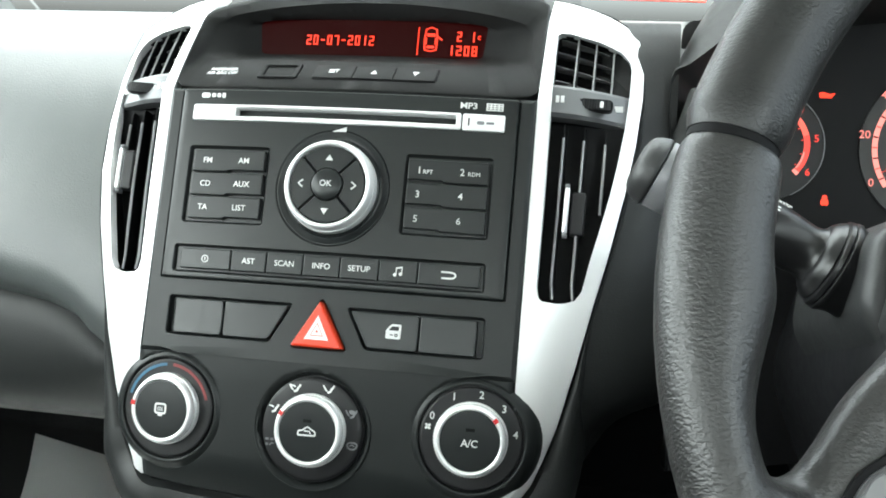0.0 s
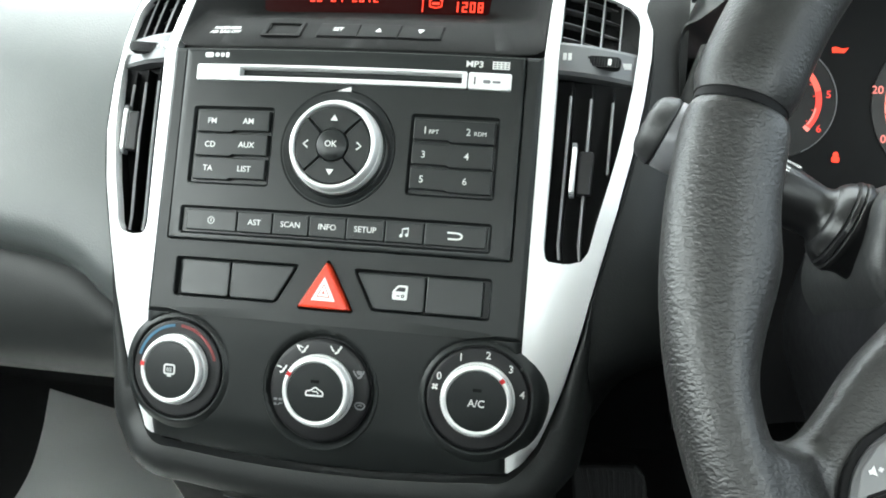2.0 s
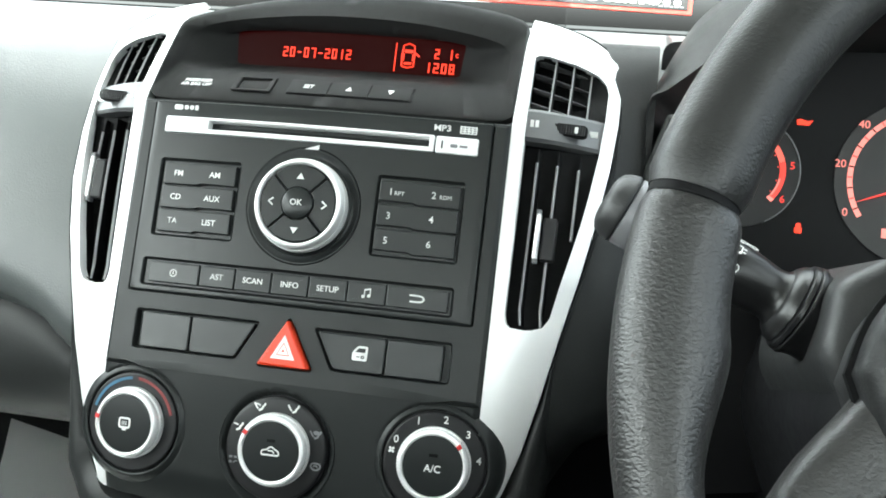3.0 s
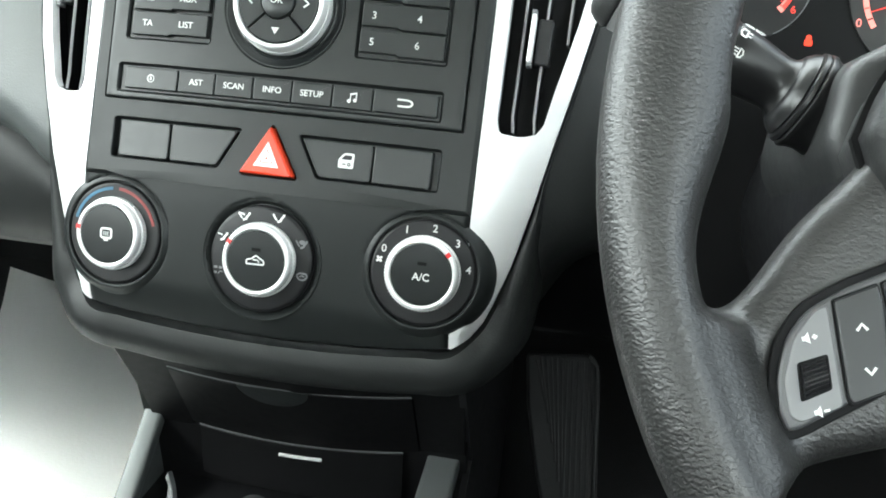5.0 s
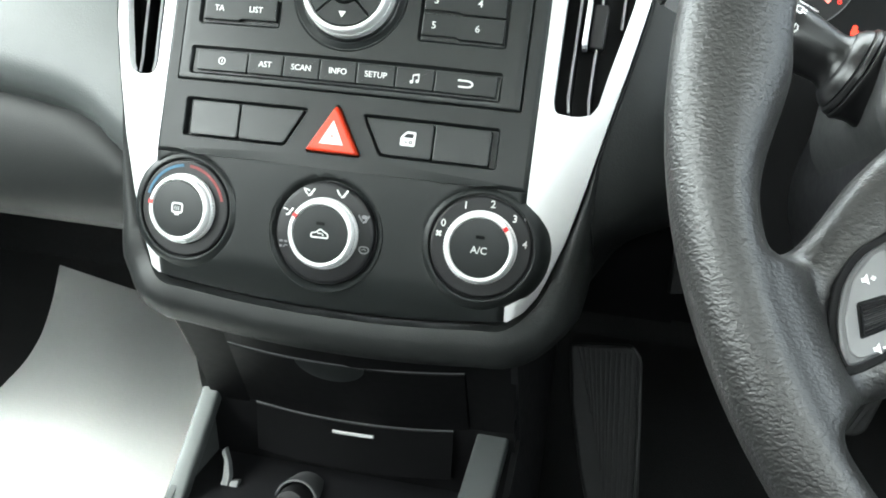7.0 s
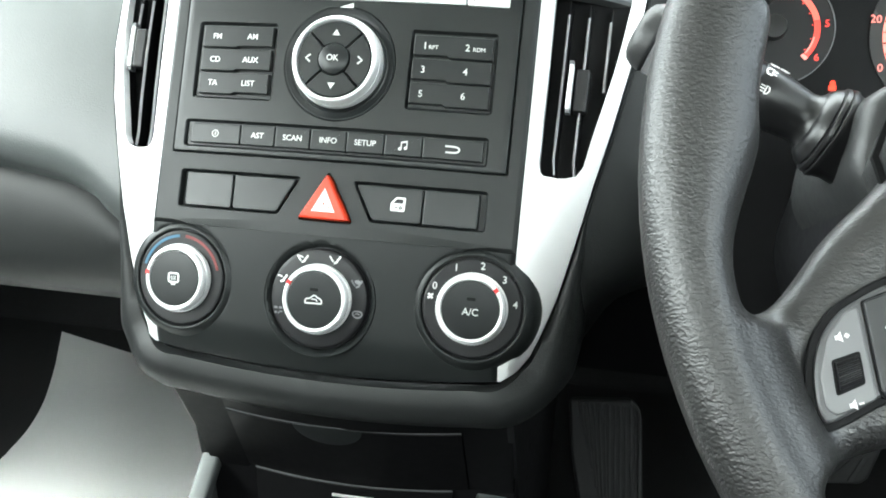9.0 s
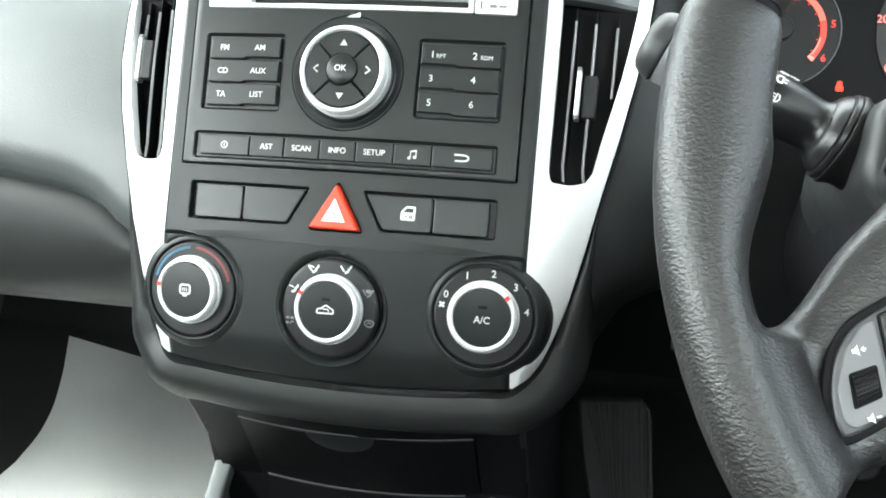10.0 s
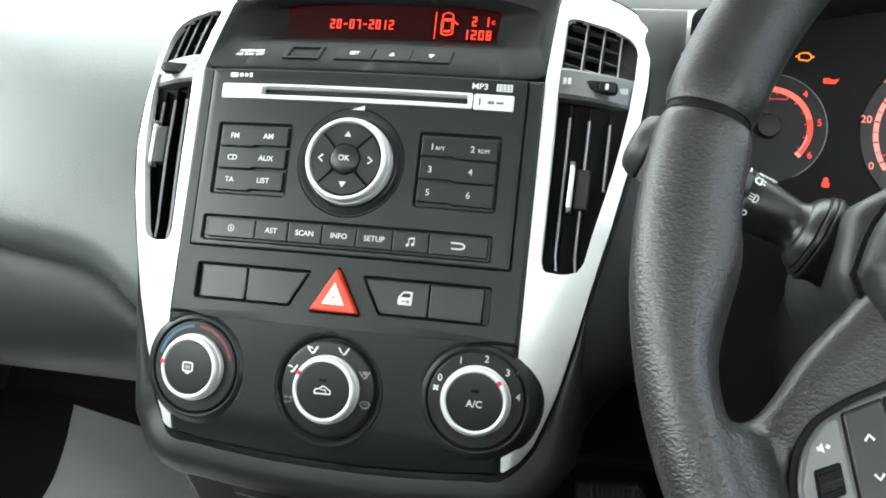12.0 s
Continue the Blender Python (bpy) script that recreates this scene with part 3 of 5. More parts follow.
def figures(text, x0, x1, cz, h, t=0.0007):
    n = len(text)
    step = (x1 - x0) / n
    out = []
    for i, ch in enumerate(text):
        if ch != " ":
            out += seven(ch, x0 + (i + 0.5) * step, cz, step * 0.68 if ch != "1" else step * 0.4, h, t)
    return out


mark(figures("20-07-2012", -0.0404, 0.0014, 0.1469, 0.0058, 0.00080), ys, screen, LEDRED, "date_figures", "red lit date")
mark(figures("1208", 0.0436, 0.0612, 0.1426, 0.0058, 0.00085), ys, screen, LEDRED, "clock_figures", "red lit clock time")
mark(figures("2 1", 0.0480, 0.0598, 0.1508, 0.0058, 0.00085), ys, screen, LEDRED, "temperature_figures", "red lit temperature")
legend("c", 0.005, 0.0612, 0.1510, ys, screen, LEDRED, "temperature_unit")
mark([box2(0.0262, 0.1392, 0.0268, 0.1556)], ys, screen, LEDRED, "divider_line")
cx, cz = 0.0338, 0.1485
mark([stroke([(cx - 0.0033, cz - 0.006), (cx - 0.0036, cz), (cx - 0.0030, cz + 0.006), (cx, cz + 0.0072), (cx + 0.0030, cz + 0.006), (cx + 0.0036, cz), (cx + 0.0033, cz - 0.006), (cx, cz - 0.0068), (cx - 0.0033, cz - 0.006)], 0.0008),
      rounded(box2(cx - 0.0024, cz + 0.0018, cx + 0.0024, cz + 0.0036), 0.0005), rounded(box2(cx - 0.0022, cz - 0.0050, cx + 0.0022, cz - 0.0036), 0.0005),
      stroke([(cx - 0.0026, cz - 0.0028), (cx - 0.0026, cz + 0.0012)], 0.0006), stroke([(cx + 0.0026, cz - 0.0028), (cx + 0.0026, cz + 0.0012)], 0.0006),
      stroke([(cx + 0.0036, cz + 0.002), (cx + 0.0064, cz)], 0.0009)], ys, screen, LEDRED, "car_symbol", "red lit car outline with open door")


def strip_y(x, z):
    return 0.0018 + (z - 0.106) * 0.916


def tilt(ob, zc):
    """Lays flat lettering onto the sloping strip."""
    for v in ob.data.vertices:
        v.co.y += strip_y(0, v.co.z + 0.13) - strip_y(0, zc)


bm = plate(rounded(box2(-0.0229, 0.1132, 0.0459, 0.1240), 0.001), -0.0003, 0.003, 0.0002, slope=strip_y)
keys = part("key_frame", bm, VOID, display)
for k, (a, b) in enumerate(((-0.0223, -0.0001), (0.0003, 0.0222), (0.0226, 0.0453))):
    key = part("key", plate(rounded(box2(a, 0.1138, b, 0.1234), 0.0008), -0.0012, 0.002, 0.0005, slope=strip_y), HOOD, display)
    c = (a + b) / 2
    if k == 0:
        tilt(legend("SET", 0.0036, c, 0.1188, strip_y(0, 0.1188) - 0.0017, key, bold=0.00006), 0.1188)
    else:
        s = 1 if k == 1 else -1
        tilt(mark([place2([(-0.0018, -0.0013), (0.0018, -0.0013), (0, 0.0017)], c, 0.1188, 0 if s > 0 else 180)], strip_y(0, 0.1188) - 0.0016, key), 0.1188)
sensor = part("sensor_frame", pierced(rounded(box2(-0.0540, 0.1132, -0.0312, 0.1240), 0.001), [rounded(box2(-0.0510, 0.1148, -0.0337, 0.1226), 0.0006)], 0, 0.003, 0.0006, 0.003), HOOD, display)
for v in sensor.data.vertices:
    v.co.y += strip_y(0, v.co.z + 0.13) - 0.0016
part("sensor_window", plate(box2(-0.0515, 0.1142, -0.0332, 0.1232), 0.0016, 0.0028, 0.0002, slope=strip_y), VOID, display, "dark lamp window")
for text, z in (("PASSENGER", 0.1194), ("AIR BAG OFF", 0.1164)):
    tilt(legend(text, 0.0031, -0.0760, z, strip_y(0, z) - 0.0006, display, name="airbag_legend", bold=0.00003), z)

# ---- radio ----
radio = thing("car_radio", (0, 0, 0.052), "charcoal car radio with silver disc slot and round volume knob", "radio", bowed=True)
YF = -0.0012
WELL_FM, WELL_NO, WELL_ROW = box2(-0.0828, 0.0312, -0.0382, 0.0712), box2(0.0370, 0.0312, 0.0803, 0.0712), box2(-0.0848, 0.0046, 0.0806, 0.0177)
VX, VZ = -0.0014, 0.0523
part("faceplate", pierced(rounded(box2(-0.0916, 0.0008, 0.0916, 0.1034), 0.0012), [rounded(WELL_FM, 0.0012), rounded(WELL_NO, 0.0012), rounded(WELL_ROW, 0.0012), rounded(box2(-0.0602, 0.0876, 0.0616, 0.0938), 0.0004), circle(VX, VZ, 0.0298, 72)],
                          YF, 0.005, 0.0010, 0.004, 0.0010, 0.0010), RADIO, radio, angle=30)
part("backing", plate(box2(-0.091, 0.002, 0.091, 0.080), 0.0008, 0.0052, 0.0001), RADIO, radio)
part("slot_backing", plate(box2(-0.091, 0.0805, 0.091, 0.102), 0.0046, 0.0052, 0.0001), VOID, radio)
bm = pierced(rounded(box2(-0.0838, 0.0859, 0.0629, 0.0946), 0.0012), [rounded(box2(-0.0588, 0.0884, 0.0604, 0.0930), 0.0005)], YF - 0.0016, YF + 0.0002, 0.0006, 0.005)
part("slot_trim", bm, SILVER, radio, "silver disc slot surround")
part("slot_flap", loft([[(-0.0597, 0.0012, 0.0880), (0.0612, 0.0012, 0.0880), (0.0612, 0.003, 0.0908), (-0.0597, 0.003, 0.0908)], [(-0.0597, 0.0030, 0.0880), (0.0612, 0.0030, 0.0880), (0.0612, 0.0045, 0.0908), (-0.0597, 0.0045, 0.0908)]], cap0=True, cap1=True), BLACK, radio)
tagp = part("slot_plaque", plate(rounded(box2(0.0637, 0.0857, 0.0853, 0.0945), 0.0012), YF - 0.0014, YF + 0.0002, 0.0006), SILVER, radio, "silver plaque beside the disc slot")
mark([box2(0.0666, 0.0882, 0.0674, 0.0922)], YF - 0.0014, tagp, BLACK, "plaque_mark")
mark([rounded(box2(0.0712, 0.0890, 0.0750, 0.0908), 0.0008), box2(0.0760, 0.0893, 0.0800, 0.0905)], YF - 0.0014, tagp, GREY, "plaque_mark")
mark([rounded(box2(-0.0805, 0.0985, -0.0755, 0.1012), 0.0012), rounded(box2(-0.0746, 0.0988, -0.0722, 0.1010), 0.0008), rounded(box2(-0.0714, 0.0988, -0.0692, 0.1010), 0.0008), rounded(box2(-0.0684, 0.0986, -0.0665, 0.1012), 0.0006)],
     YF, radio, PAINT, "badge", "small white maker's badge as plain shapes")
legend("MP3", 0.0044, 0.0662, 0.0988, YF - 0.0001, radio, bold=0.00008, wide=1.15)
mark([box2(0.0752, 0.0968 + 0.0011 * i, 0.0832, 0.0974 + 0.0011 * i) for i in range(4)] + [box2(0.0752 + 0.002 * i, 0.0968, 0.0758 + 0.002 * i, 0.1008) for i in range(5)], YF, radio, PAINT, "disc_badge")
mark([[(-0.0042, 0.0820), (0.0034, 0.0820), (0.0034, 0.0846)]], YF, radio)


def key(outline, y, parent, texts=(), name="button", size=0.0036):
    ob = part(name, plate(rounded(outline, 0.0007, 3), y, 0.0034, 0.0006), BUTTON, parent)
    for text, x, z, s in texts:
        legend(text, s, x, z, y - 0.0001, ob, bold=0.00003)
    return ob


rows3 = [(0.0580, 0.0698), (0.0452, 0.0574), (0.0326, 0.0446)]
for (z0, z1), (a, b) in zip(rows3, (("FM", "AM"), ("CD", "AUX"), ("TA", "LIST"))):
    zc = (z0 + z1) / 2
    key([(-0.0802, z0), (-0.0600, z0), (-0.0590, z0 + 0.0009), (-0.0393, z0 + 0.0009), (-0.0393, z1), (-0.0802, z1)], YF - 0.0010, radio, ((a, -0.0718, zc, 0.0043), (b, -0.0510, zc + 0.0002, 0.0043)))
rows3 = [(0.0578, 0.0694), (0.0452, 0.0572), (0.0326, 0.0446)]
for (z0, z1), (a, b) in zip(rows3, (("1", "2"), ("3", "4"), ("5", "6"))):
    zc = (z0 + z1) / 2
    kb = key([(0.0380, z0 + 0.0009), (0.0560, z0 + 0.0009), (0.0570, z0), (0.0794, z0), (0.0794, z1), (0.0380, z1)], YF - 0.0010, radio, ((a, 0.0440, zc, 0.0050), (b, 0.0660, zc, 0.0050)))
    if a == "1":
        legend("RPT", 0.0030, 0.0484, zc - 0.0006, YF - 0.0011, kb)
        legend("RDM", 0.0030, 0.0720, zc - 0.0006, YF - 0.0011, kb)
edges = (-0.0815, -0.0521, -0.0323, -0.0124, 0.0074, 0.0277, 0.0478, 0.0794)
for k, (a, b) in enumerate(zip(edges, edges[1:])):
    c = (a + b) / 2
    words = {1: "AST", 2: "SCAN", 3: "INFO", 4: "SETUP"}
    kb = key(box2(a + 0.0003, 0.0058, b - 0.0003, 0.0166), YF - 0.0006, radio, ((words[k], c, 0.0112, 0.0042),) if k in words else ())
    yk = YF - 0.0006
    if k == 0:
        mark([arc_band(c, 0.0112, 0.0015, 0.0020, 0, 359.9), stroke([(c, 0.0104), (c, 0.0121)], 0.0006)], yk, kb)
    if k == 5:
        mark([circle(c - 0.0015, 0.0096, 0.0009, 10), circle(c + 0.0014, 0.0101, 0.0009, 10), stroke([(c - 0.0009, 0.0096), (c - 0.0009, 0.0130)], 0.0005), stroke([(c + 0.0020, 0.0101), (c + 0.0020, 0.0136)], 0.0005),
              stroke([(c - 0.0011, 0.0129), (c + 0.0022, 0.0136)], 0.0008)], yk, kb)
    if k == 6:
        mark([stroke(smooth_line([(c - 0.0040, 0.0128), (c + 0.0018, 0.0126), (c + 0.0034, 0.0112), (c + 0.0018, 0.0098), (c - 0.0036, 0.0097)], 4), 0.0009)], yk, kb)

vol = part("volume_knob", lathe([(0.0299, YF + 0.0003), (0.0294, YF + 0.0003), (0.0284, YF + 0.0009), (0.0272, YF + 0.0015), (0.0262, YF + 0.0017), (0.0254, YF + 0.0014), (0.0251, YF - 0.0004), (0.0247, YF - 0.0006), (0.0240, YF + 0.0004)], VX, VZ, cap=False), BUTTON, radio, "volume knob with silver ring")
bm = lathe([(0.02430, YF), (0.02420, YF - 0.0014), (0.02375, YF - 0.0030), (0.02345, YF - 0.0052), (0.02300, YF - 0.0062), (0.02278, YF - 0.0082), (0.02239, YF - 0.0092), (0.02165, YF - 0.0096), (0.02090, YF - 0.0095), (0.02026, YF - 0.0086), (0.02007, YF - 0.0060)], VX, VZ, 96, cap=False)
part("silver_ring", bm, CHROME, vol, "knurled silver ring", angle=60)
bm = bmesh.new()
for i in range(110):
    a = 2 * math.pi * i / 110
    c, s = math.cos(a), math.sin(a)
    q = [(VX + 0.02395 * c - 0.00022 * s * k, YF + yy, VZ + 0.02395 * s + 0.00022 * c * k) for yy in (-0.002, -0.0048) for k in (-1, 1)]
    o = [(VX + 0.02325 * c - 0.0004 * s * k, YF + yy, VZ + 0.02325 * s + 0.0004 * c * k) for yy in (-0.002, -0.0048) for k in (-1, 1)]
    loft([[o[0], q[0], q[1], o[1]], [o[2], q[2], q[3], o[3]]], bm, cap0=True, cap1=True)
tagged(part("knurling", bm, CHROME, vol), kind="stuff")
part("pad_floor", lathe([(0.02017, YF - 0.0060), (0.01943, YF - 0.0058)], VX, VZ), VOID, vol)
for q in range(4):
    a0 = 45 + 90 * q
    band = [(VX + r * math.cos(radians(a)), VZ + r * math.sin(radians(a))) for r, a in [(0.0085, a0 + 3.4 + (83.2) * i / 10) for i in range(11)]]
    band2 = [(VX + 0.01961 * math.cos(radians(a0 + 1.3 + 87.4 * i / 14)), VZ + 0.01961 * math.sin(radians(a0 + 1.3 + 87.4 * i / 14))) for i in range(15)]
    pad = part("direction_key", plate(band2 + band[::-1], YF - 0.0086, YF - 0.0055, 0.0004), BUTTON, vol)
    a = radians(a0 + 45)
    px, pz = VX + 0.0138 * math.cos(a), VZ + 0.0138 * math.sin(a)
    if q in (0, 2):
        mark([place2([(-0.0020, -0.0014), (0.0020, -0.0014), (0, 0.0018)], px, pz, 0 if q == 0 else 180)], YF - 0.0086, pad)
    else:
        s = 1 if q == 3 else -1
        mark([stroke([(px - 0.0010 * s, pz + 0.0019), (px + 0.0014 * s, pz), (px - 0.0010 * s, pz - 0.0019)], 0.0009)], YF - 0.0086, pad)
okb = part("ok_button", lathe([(0.0082, YF - 0.0055), (0.0082, YF - 0.0088), (0.0078, YF - 0.0096), (0.0060, YF - 0.0104), (0.0030, YF - 0.0108), (0.0004, YF - 0.0109)], VX, VZ, 40), BUTTON, vol)
legend("OK", 0.0044, VX, VZ, YF - 0.0111, okb, bold=0.00003)

# ---- switches under the radio ----
switch_l = thing("blank_switch_bank", (-0.05, 0, -0.02), "pair of blank charcoal switches in a recess", "switch", bowed=True)
for o in ([(-0.0813, -0.0099), (-0.0536, -0.0099), (-0.0536, -0.0283), (-0.0813, -0.0283)], [(-0.0528, -0.0099), (-0.0176, -0.0099), (-0.0275, -0.0283), (-0.0528, -0.0283)]):
    part("blank_button", plate(rounded(o, 0.0020, 4), -0.0006, 0.006, 0.0007), BUTTON, switch_l)
switch_r = thing("door_lock_switch_bank", (0.05, 0, -0.02), "door lock switch beside a blank switch", "switch", bowed=True)
lock = part("lock_button", plate(rounded([(0.0150, -0.0101), (0.0506, -0.0101), (0.0506, -0.0283), (0.0249, -0.0283)], 0.0020, 4), -0.0006, 0.006, 0.0007), BUTTON, switch_r)
part("blank_button", plate(rounded([(0.0514, -0.0101), (0.0796, -0.0101), (0.0796, -0.0283), (0.0514, -0.0283)], 0.0014, 3), -0.0006, 0.006, 0.0007), BUTTON, switch_r)
lx, lz = 0.0382, -0.0189
mark([rounded([(lx - 0.0040, lz - 0.0036), (lx + 0.0036, lz - 0.0036), (lx + 0.0038, lz + 0.0038), (lx - 0.0012, lz + 0.0038), (lx - 0.0040, lz + 0.0006)], 0.0009)], -0.0006, lock)
mark([rounded([(lx - 0.0026, lz + 0.0006), (lx + 0.0025, lz + 0.0006), (lx + 0.0027, lz + 0.0027), (lx - 0.0008, lz + 0.0027)], 0.0004), box2(lx - 0.0018, lz - 0.0019, lx - 0.0002, lz - 0.0014), arc_band(lx + 0.0014, lz - 0.0017, 0.0004, 0.0009, 0, 359.9, 10)],
     -0.0009, lock, BLACK, "legend_cutout")
hazard = thing("hazard_switch", (0, 0, -0.02), "red triangular hazard light switch with white triangle", "switch", bowed=True)
tri = part("button", plate(rounded([(-0.0003, -0.0062), (0.0136, -0.0301), (-0.0142, -0.0301)], 0.0016), -0.0040, 0.006, 0.0012), REDBTN, hazard)
T0, T1, T2 = (-0.0004, -0.0140), (0.0060, -0.0262), (-0.0068, -0.0262)


def tri_in(f):
    cx, cz = -0.0004, -0.0220
    return [(cx + (x - cx) * f, cz + (z - cz) * f) for x, z in (T0, T1, T2)]


def tri_band(a, b, y, mat):
    bm = bmesh.new()
    o, i = ccw(tri_in(a)), ccw(tri_in(b))
    loft([[(x, y, z) for x, z in o], [(x, y - 0.0002, z) for x, z in o], [(x, y - 0.0002, z) for x, z in i], [(x, y, z) for x, z in i]], bm)
    part("triangle_mark", bm, mat, tri, smooth=False)


tri_band(1.0, 0.56, -0.0040, PAINT)
tri_band(0.46, 0.13, -0.0040, PAINT)


# ---- climate dials ----
def climate_dial(cx, cz, label, collar, pointer, turn=0.0):
    d = thing("climate_dial", (cx, 0, cz), label, "dial", "climate dials")
    d.matrix_world = PANEL @ Matrix.Translation((cx, face_y(cz) + bow(cx), cz)) @ Matrix.Rotation(radians(turn), 4, "Z") @ Matrix.Rotation(radians(5.5), 4, "X")
    if collar:
        part("collar", lathe([(0.0354, 0.016), (0.0350, 0.0105), (0.0343, 0.0072), (0.0326, 0.0036), (0.0306, 0.0010), (0.0288, -0.0003), (0.0277, -0.0010), (0.0269, -0.0011), (0.0264, -0.0006), (0.0262, 0.002)], cx, cz, cap=False), FASCIA, d, angle=60)
        disc = part("scale_disc", lathe([(0.0262, 0.002), (0.0256, 0.002), (0.0256, -0.0003), (0.0252, -0.0009), (0.0244, -0.0012), (0.0150, -0.0012)], cx, cz), BLACK, d)
    else:
        part("collar", lathe([(0.0310, 0.0006), (0.0306, -0.0002), (0.0301, 0.0002), (0.0288, 0.0016), (0.0275, 0.0028), (0.0270, 0.0036)], cx, cz, cap=False), FASCIA, d, angle=60)
        disc = part("scale_disc", lathe([(0.0270, 0.003), (0.0265, 0.003), (0.0265, 0.0006), (0.0261, -0.0004), (0.0252, -0.0010), (0.0244, -0.0012), (0.0150, -0.0012)], cx, cz), BLACK, d)
    knob = part("knob", lathe([(0.0185, -0.0008), (0.0182, -0.0016), (0.0181, -0.0040), (0.0176, -0.0046)], cx, cz, cap=False), CHROME, d, "satin silver knob", angle=60)
    part("silver_ring", lathe([(0.0174, -0.0044), (0.0175, -0.0056), (0.0174, -0.0070), (0.0170, -0.0079), (0.0164, -0.0083), (0.0154, -0.0083), (0.0149, -0.0079), (0.0147, -0.0073)], cx, cz, cap=False), CHROME, knob, angle=60)
    bm = bmesh.new()
    for i in range(72):
        a = 2 * math.pi * i / 72
        c, w = math.cos(a), math.sin(a)
        o = [(cx + r * c - h * w * k, cz + r * w + h * c * k) for r, h in ((0.0179, 0.0005), (0.01845, 0.0003)) for k in (-1, 1)]
        loft([[(o[n][0], y, o[n][1]) for n in (0, 2, 3, 1)] for y in (-0.0015, -0.0041)], bm, cap0=True, cap1=True)
    tagged(part("knurling", bm, CHROME, knob), kind="stuff")
    cap = part("cap", lathe([(0.0147, -0.0066), (0.0147, -0.0076), (0.0144, -0.0080), (0.0120, -0.0081), (0.0060, -0.0082)], cx, cz), BUTTON, knob, "dark push cap")
    mark([arc_band(cx, cz, 0.0149, 0.0173, pointer - 4, pointer + 4, 4)], -0.0082, knob, REDPAINT, "pointer", "red pointer mark", 0.0003)
    return d, disc, cap


YC, YD = -0.0082, -0.0012
_, disc1, cap1 = climate_dial(*DIALS[0], "temperature dial with satin silver ring and heated window button", True, 172, -4)
mark([arc_band(*DIALS[0], 0.0219, 0.0234, 95, 165)], YD, disc1, BLUEPAINT, "cold_arc", "blue arc")
mark([arc_band(*DIALS[0], 0.0219, 0.0234, 15, 86)], YD, disc1, ARCRED, "hot_arc", "red arc")
x, z = DIALS[0]
pane = rounded(box2(x - 0.0029, z - 0.0019, x + 0.0029, z + 0.0028), 0.0012, 4)
mark([stroke(pane + pane[:1], 0.0010), box2(x - 0.0012, z - 0.0034, x + 0.0012, z - 0.0023)]
     + [stroke([(x + k * 0.0011, z - 0.0008), (x + k * 0.0011 - 0.0003, z + 0.0003), (x + k * 0.0011, z + 0.0014)], 0.0004) for k in (-1, 0, 1)], YC, cap1)
_, disc2, cap2 = climate_dial(*DIALS[1], "air direction dial with satin silver ring and recirculation button", False, 150)
x, z = DIALS[1]
mark([stroke(smooth_line([(x - 0.0044, z - 0.0018), (x - 0.0042, z + 0.0002), (x - 0.0020, z + 0.0008), (x + 0.0002, z + 0.0024), (x + 0.0022, z + 0.0014), (x + 0.0042, z + 0.0002), (x + 0.0044, z - 0.0016)], 3), 0.0007),
      stroke([(x - 0.0044, z - 0.0018), (x + 0.0044, z - 0.0016)], 0.0008), stroke([(x - 0.0012, z + 0.0004), (x + 0.0014, z + 0.0004), (x + 0.0020, z - 0.0008)], 0.0006)], YC, cap2)
mark([rounded(box2(x - 0.0022, z + 0.0046, x + 0.0022, z + 0.0062), 0.0003)], YC, cap2, VOID, "lamp_window", "unlit lamp window")
for a, kind in ((156, 0), (116, 1), (70, 2), (26, 3), (-16, 4), (200, 5)):
    px, pz = x + 0.0227 * math.cos(radians(a)), z + 0.0227 * math.sin(radians(a))
    sitter = [stroke([(-0.0006, -0.0020), (0.0010, -0.0014), (0.0016, 0.0002)], 0.0011), stroke([(0.0018, 0.0002), (0.0026, 0.0012), (0.0026, 0.0019)], 0.0010)]
    upper = stroke([(-0.0022, 0.0012), (-0.0006, 0.0009), (0.0002, 0.0004)], 0.0007)
    lower = stroke([(-0.0030, 0.0016), (-0.0016, -0.0006), (-0.0009, -0.0012)], 0.0008)
    screen = smooth_line([(-0.0026, 0.0004), (-0.0016, 0.0018), (0.0016, 0.0018), (0.0026, 0.0004), (0.0012, -0.0012), (-0.0012, -0.0012), (-0.0026, 0.0004)], 3)
    sets = {0: sitter + [upper], 1: sitter + [upper, lower], 2: sitter + [lower], 3: sitter + [lower, place2(screen, 0.0002, 0.0006, 0, 0.62)[:-1]], 4: [stroke(screen, 0.0008), stroke([(-0.0012, 0.0002), (0, 0.0009), (0.0012, 0.0002)], 0.0006)],
            5: [box2(-0.0024, 0.0006, -0.0006, 0.0018), box2(0.0002, 0.0006, 0.0020, 0.0018), box2(-0.0022, -0.0020, -0.0008, -0.0008), stroke([(0.0000, -0.0019), (0.0010, -0.0006), (0.0022, -0.0010)], 0.0006)]}
    mark([place2(o, px, pz, 0, 1.0) for o in sets[kind]], YD, disc2, PAINT if kind < 3 else GREY)
_, disc3, cap3 = climate_dial(*DIALS[2], "fan speed dial with satin silver ring and air conditioning button", True, 42, 4)
x, z = DIALS[2]
legend("A/C", 0.0050, x, z - 0.0012, YC - 0.0001, cap3, bold=0.00005)
mark([rounded(box2(x - 0.0022, z + 0.0046, x + 0.0022, z + 0.0062), 0.0003)], YC, cap3, VOID, "lamp_window", "unlit lamp window")
for ch, a in (("0", 154), ("1", 116), ("2", 80), ("3", 46), ("4", 10)):
    legend(ch, 0.0052, x + 0.0221 * math.cos(radians(a)), z + 0.0221 * math.sin(radians(a)), YD - 0.0001, disc3, bold=0.00004)
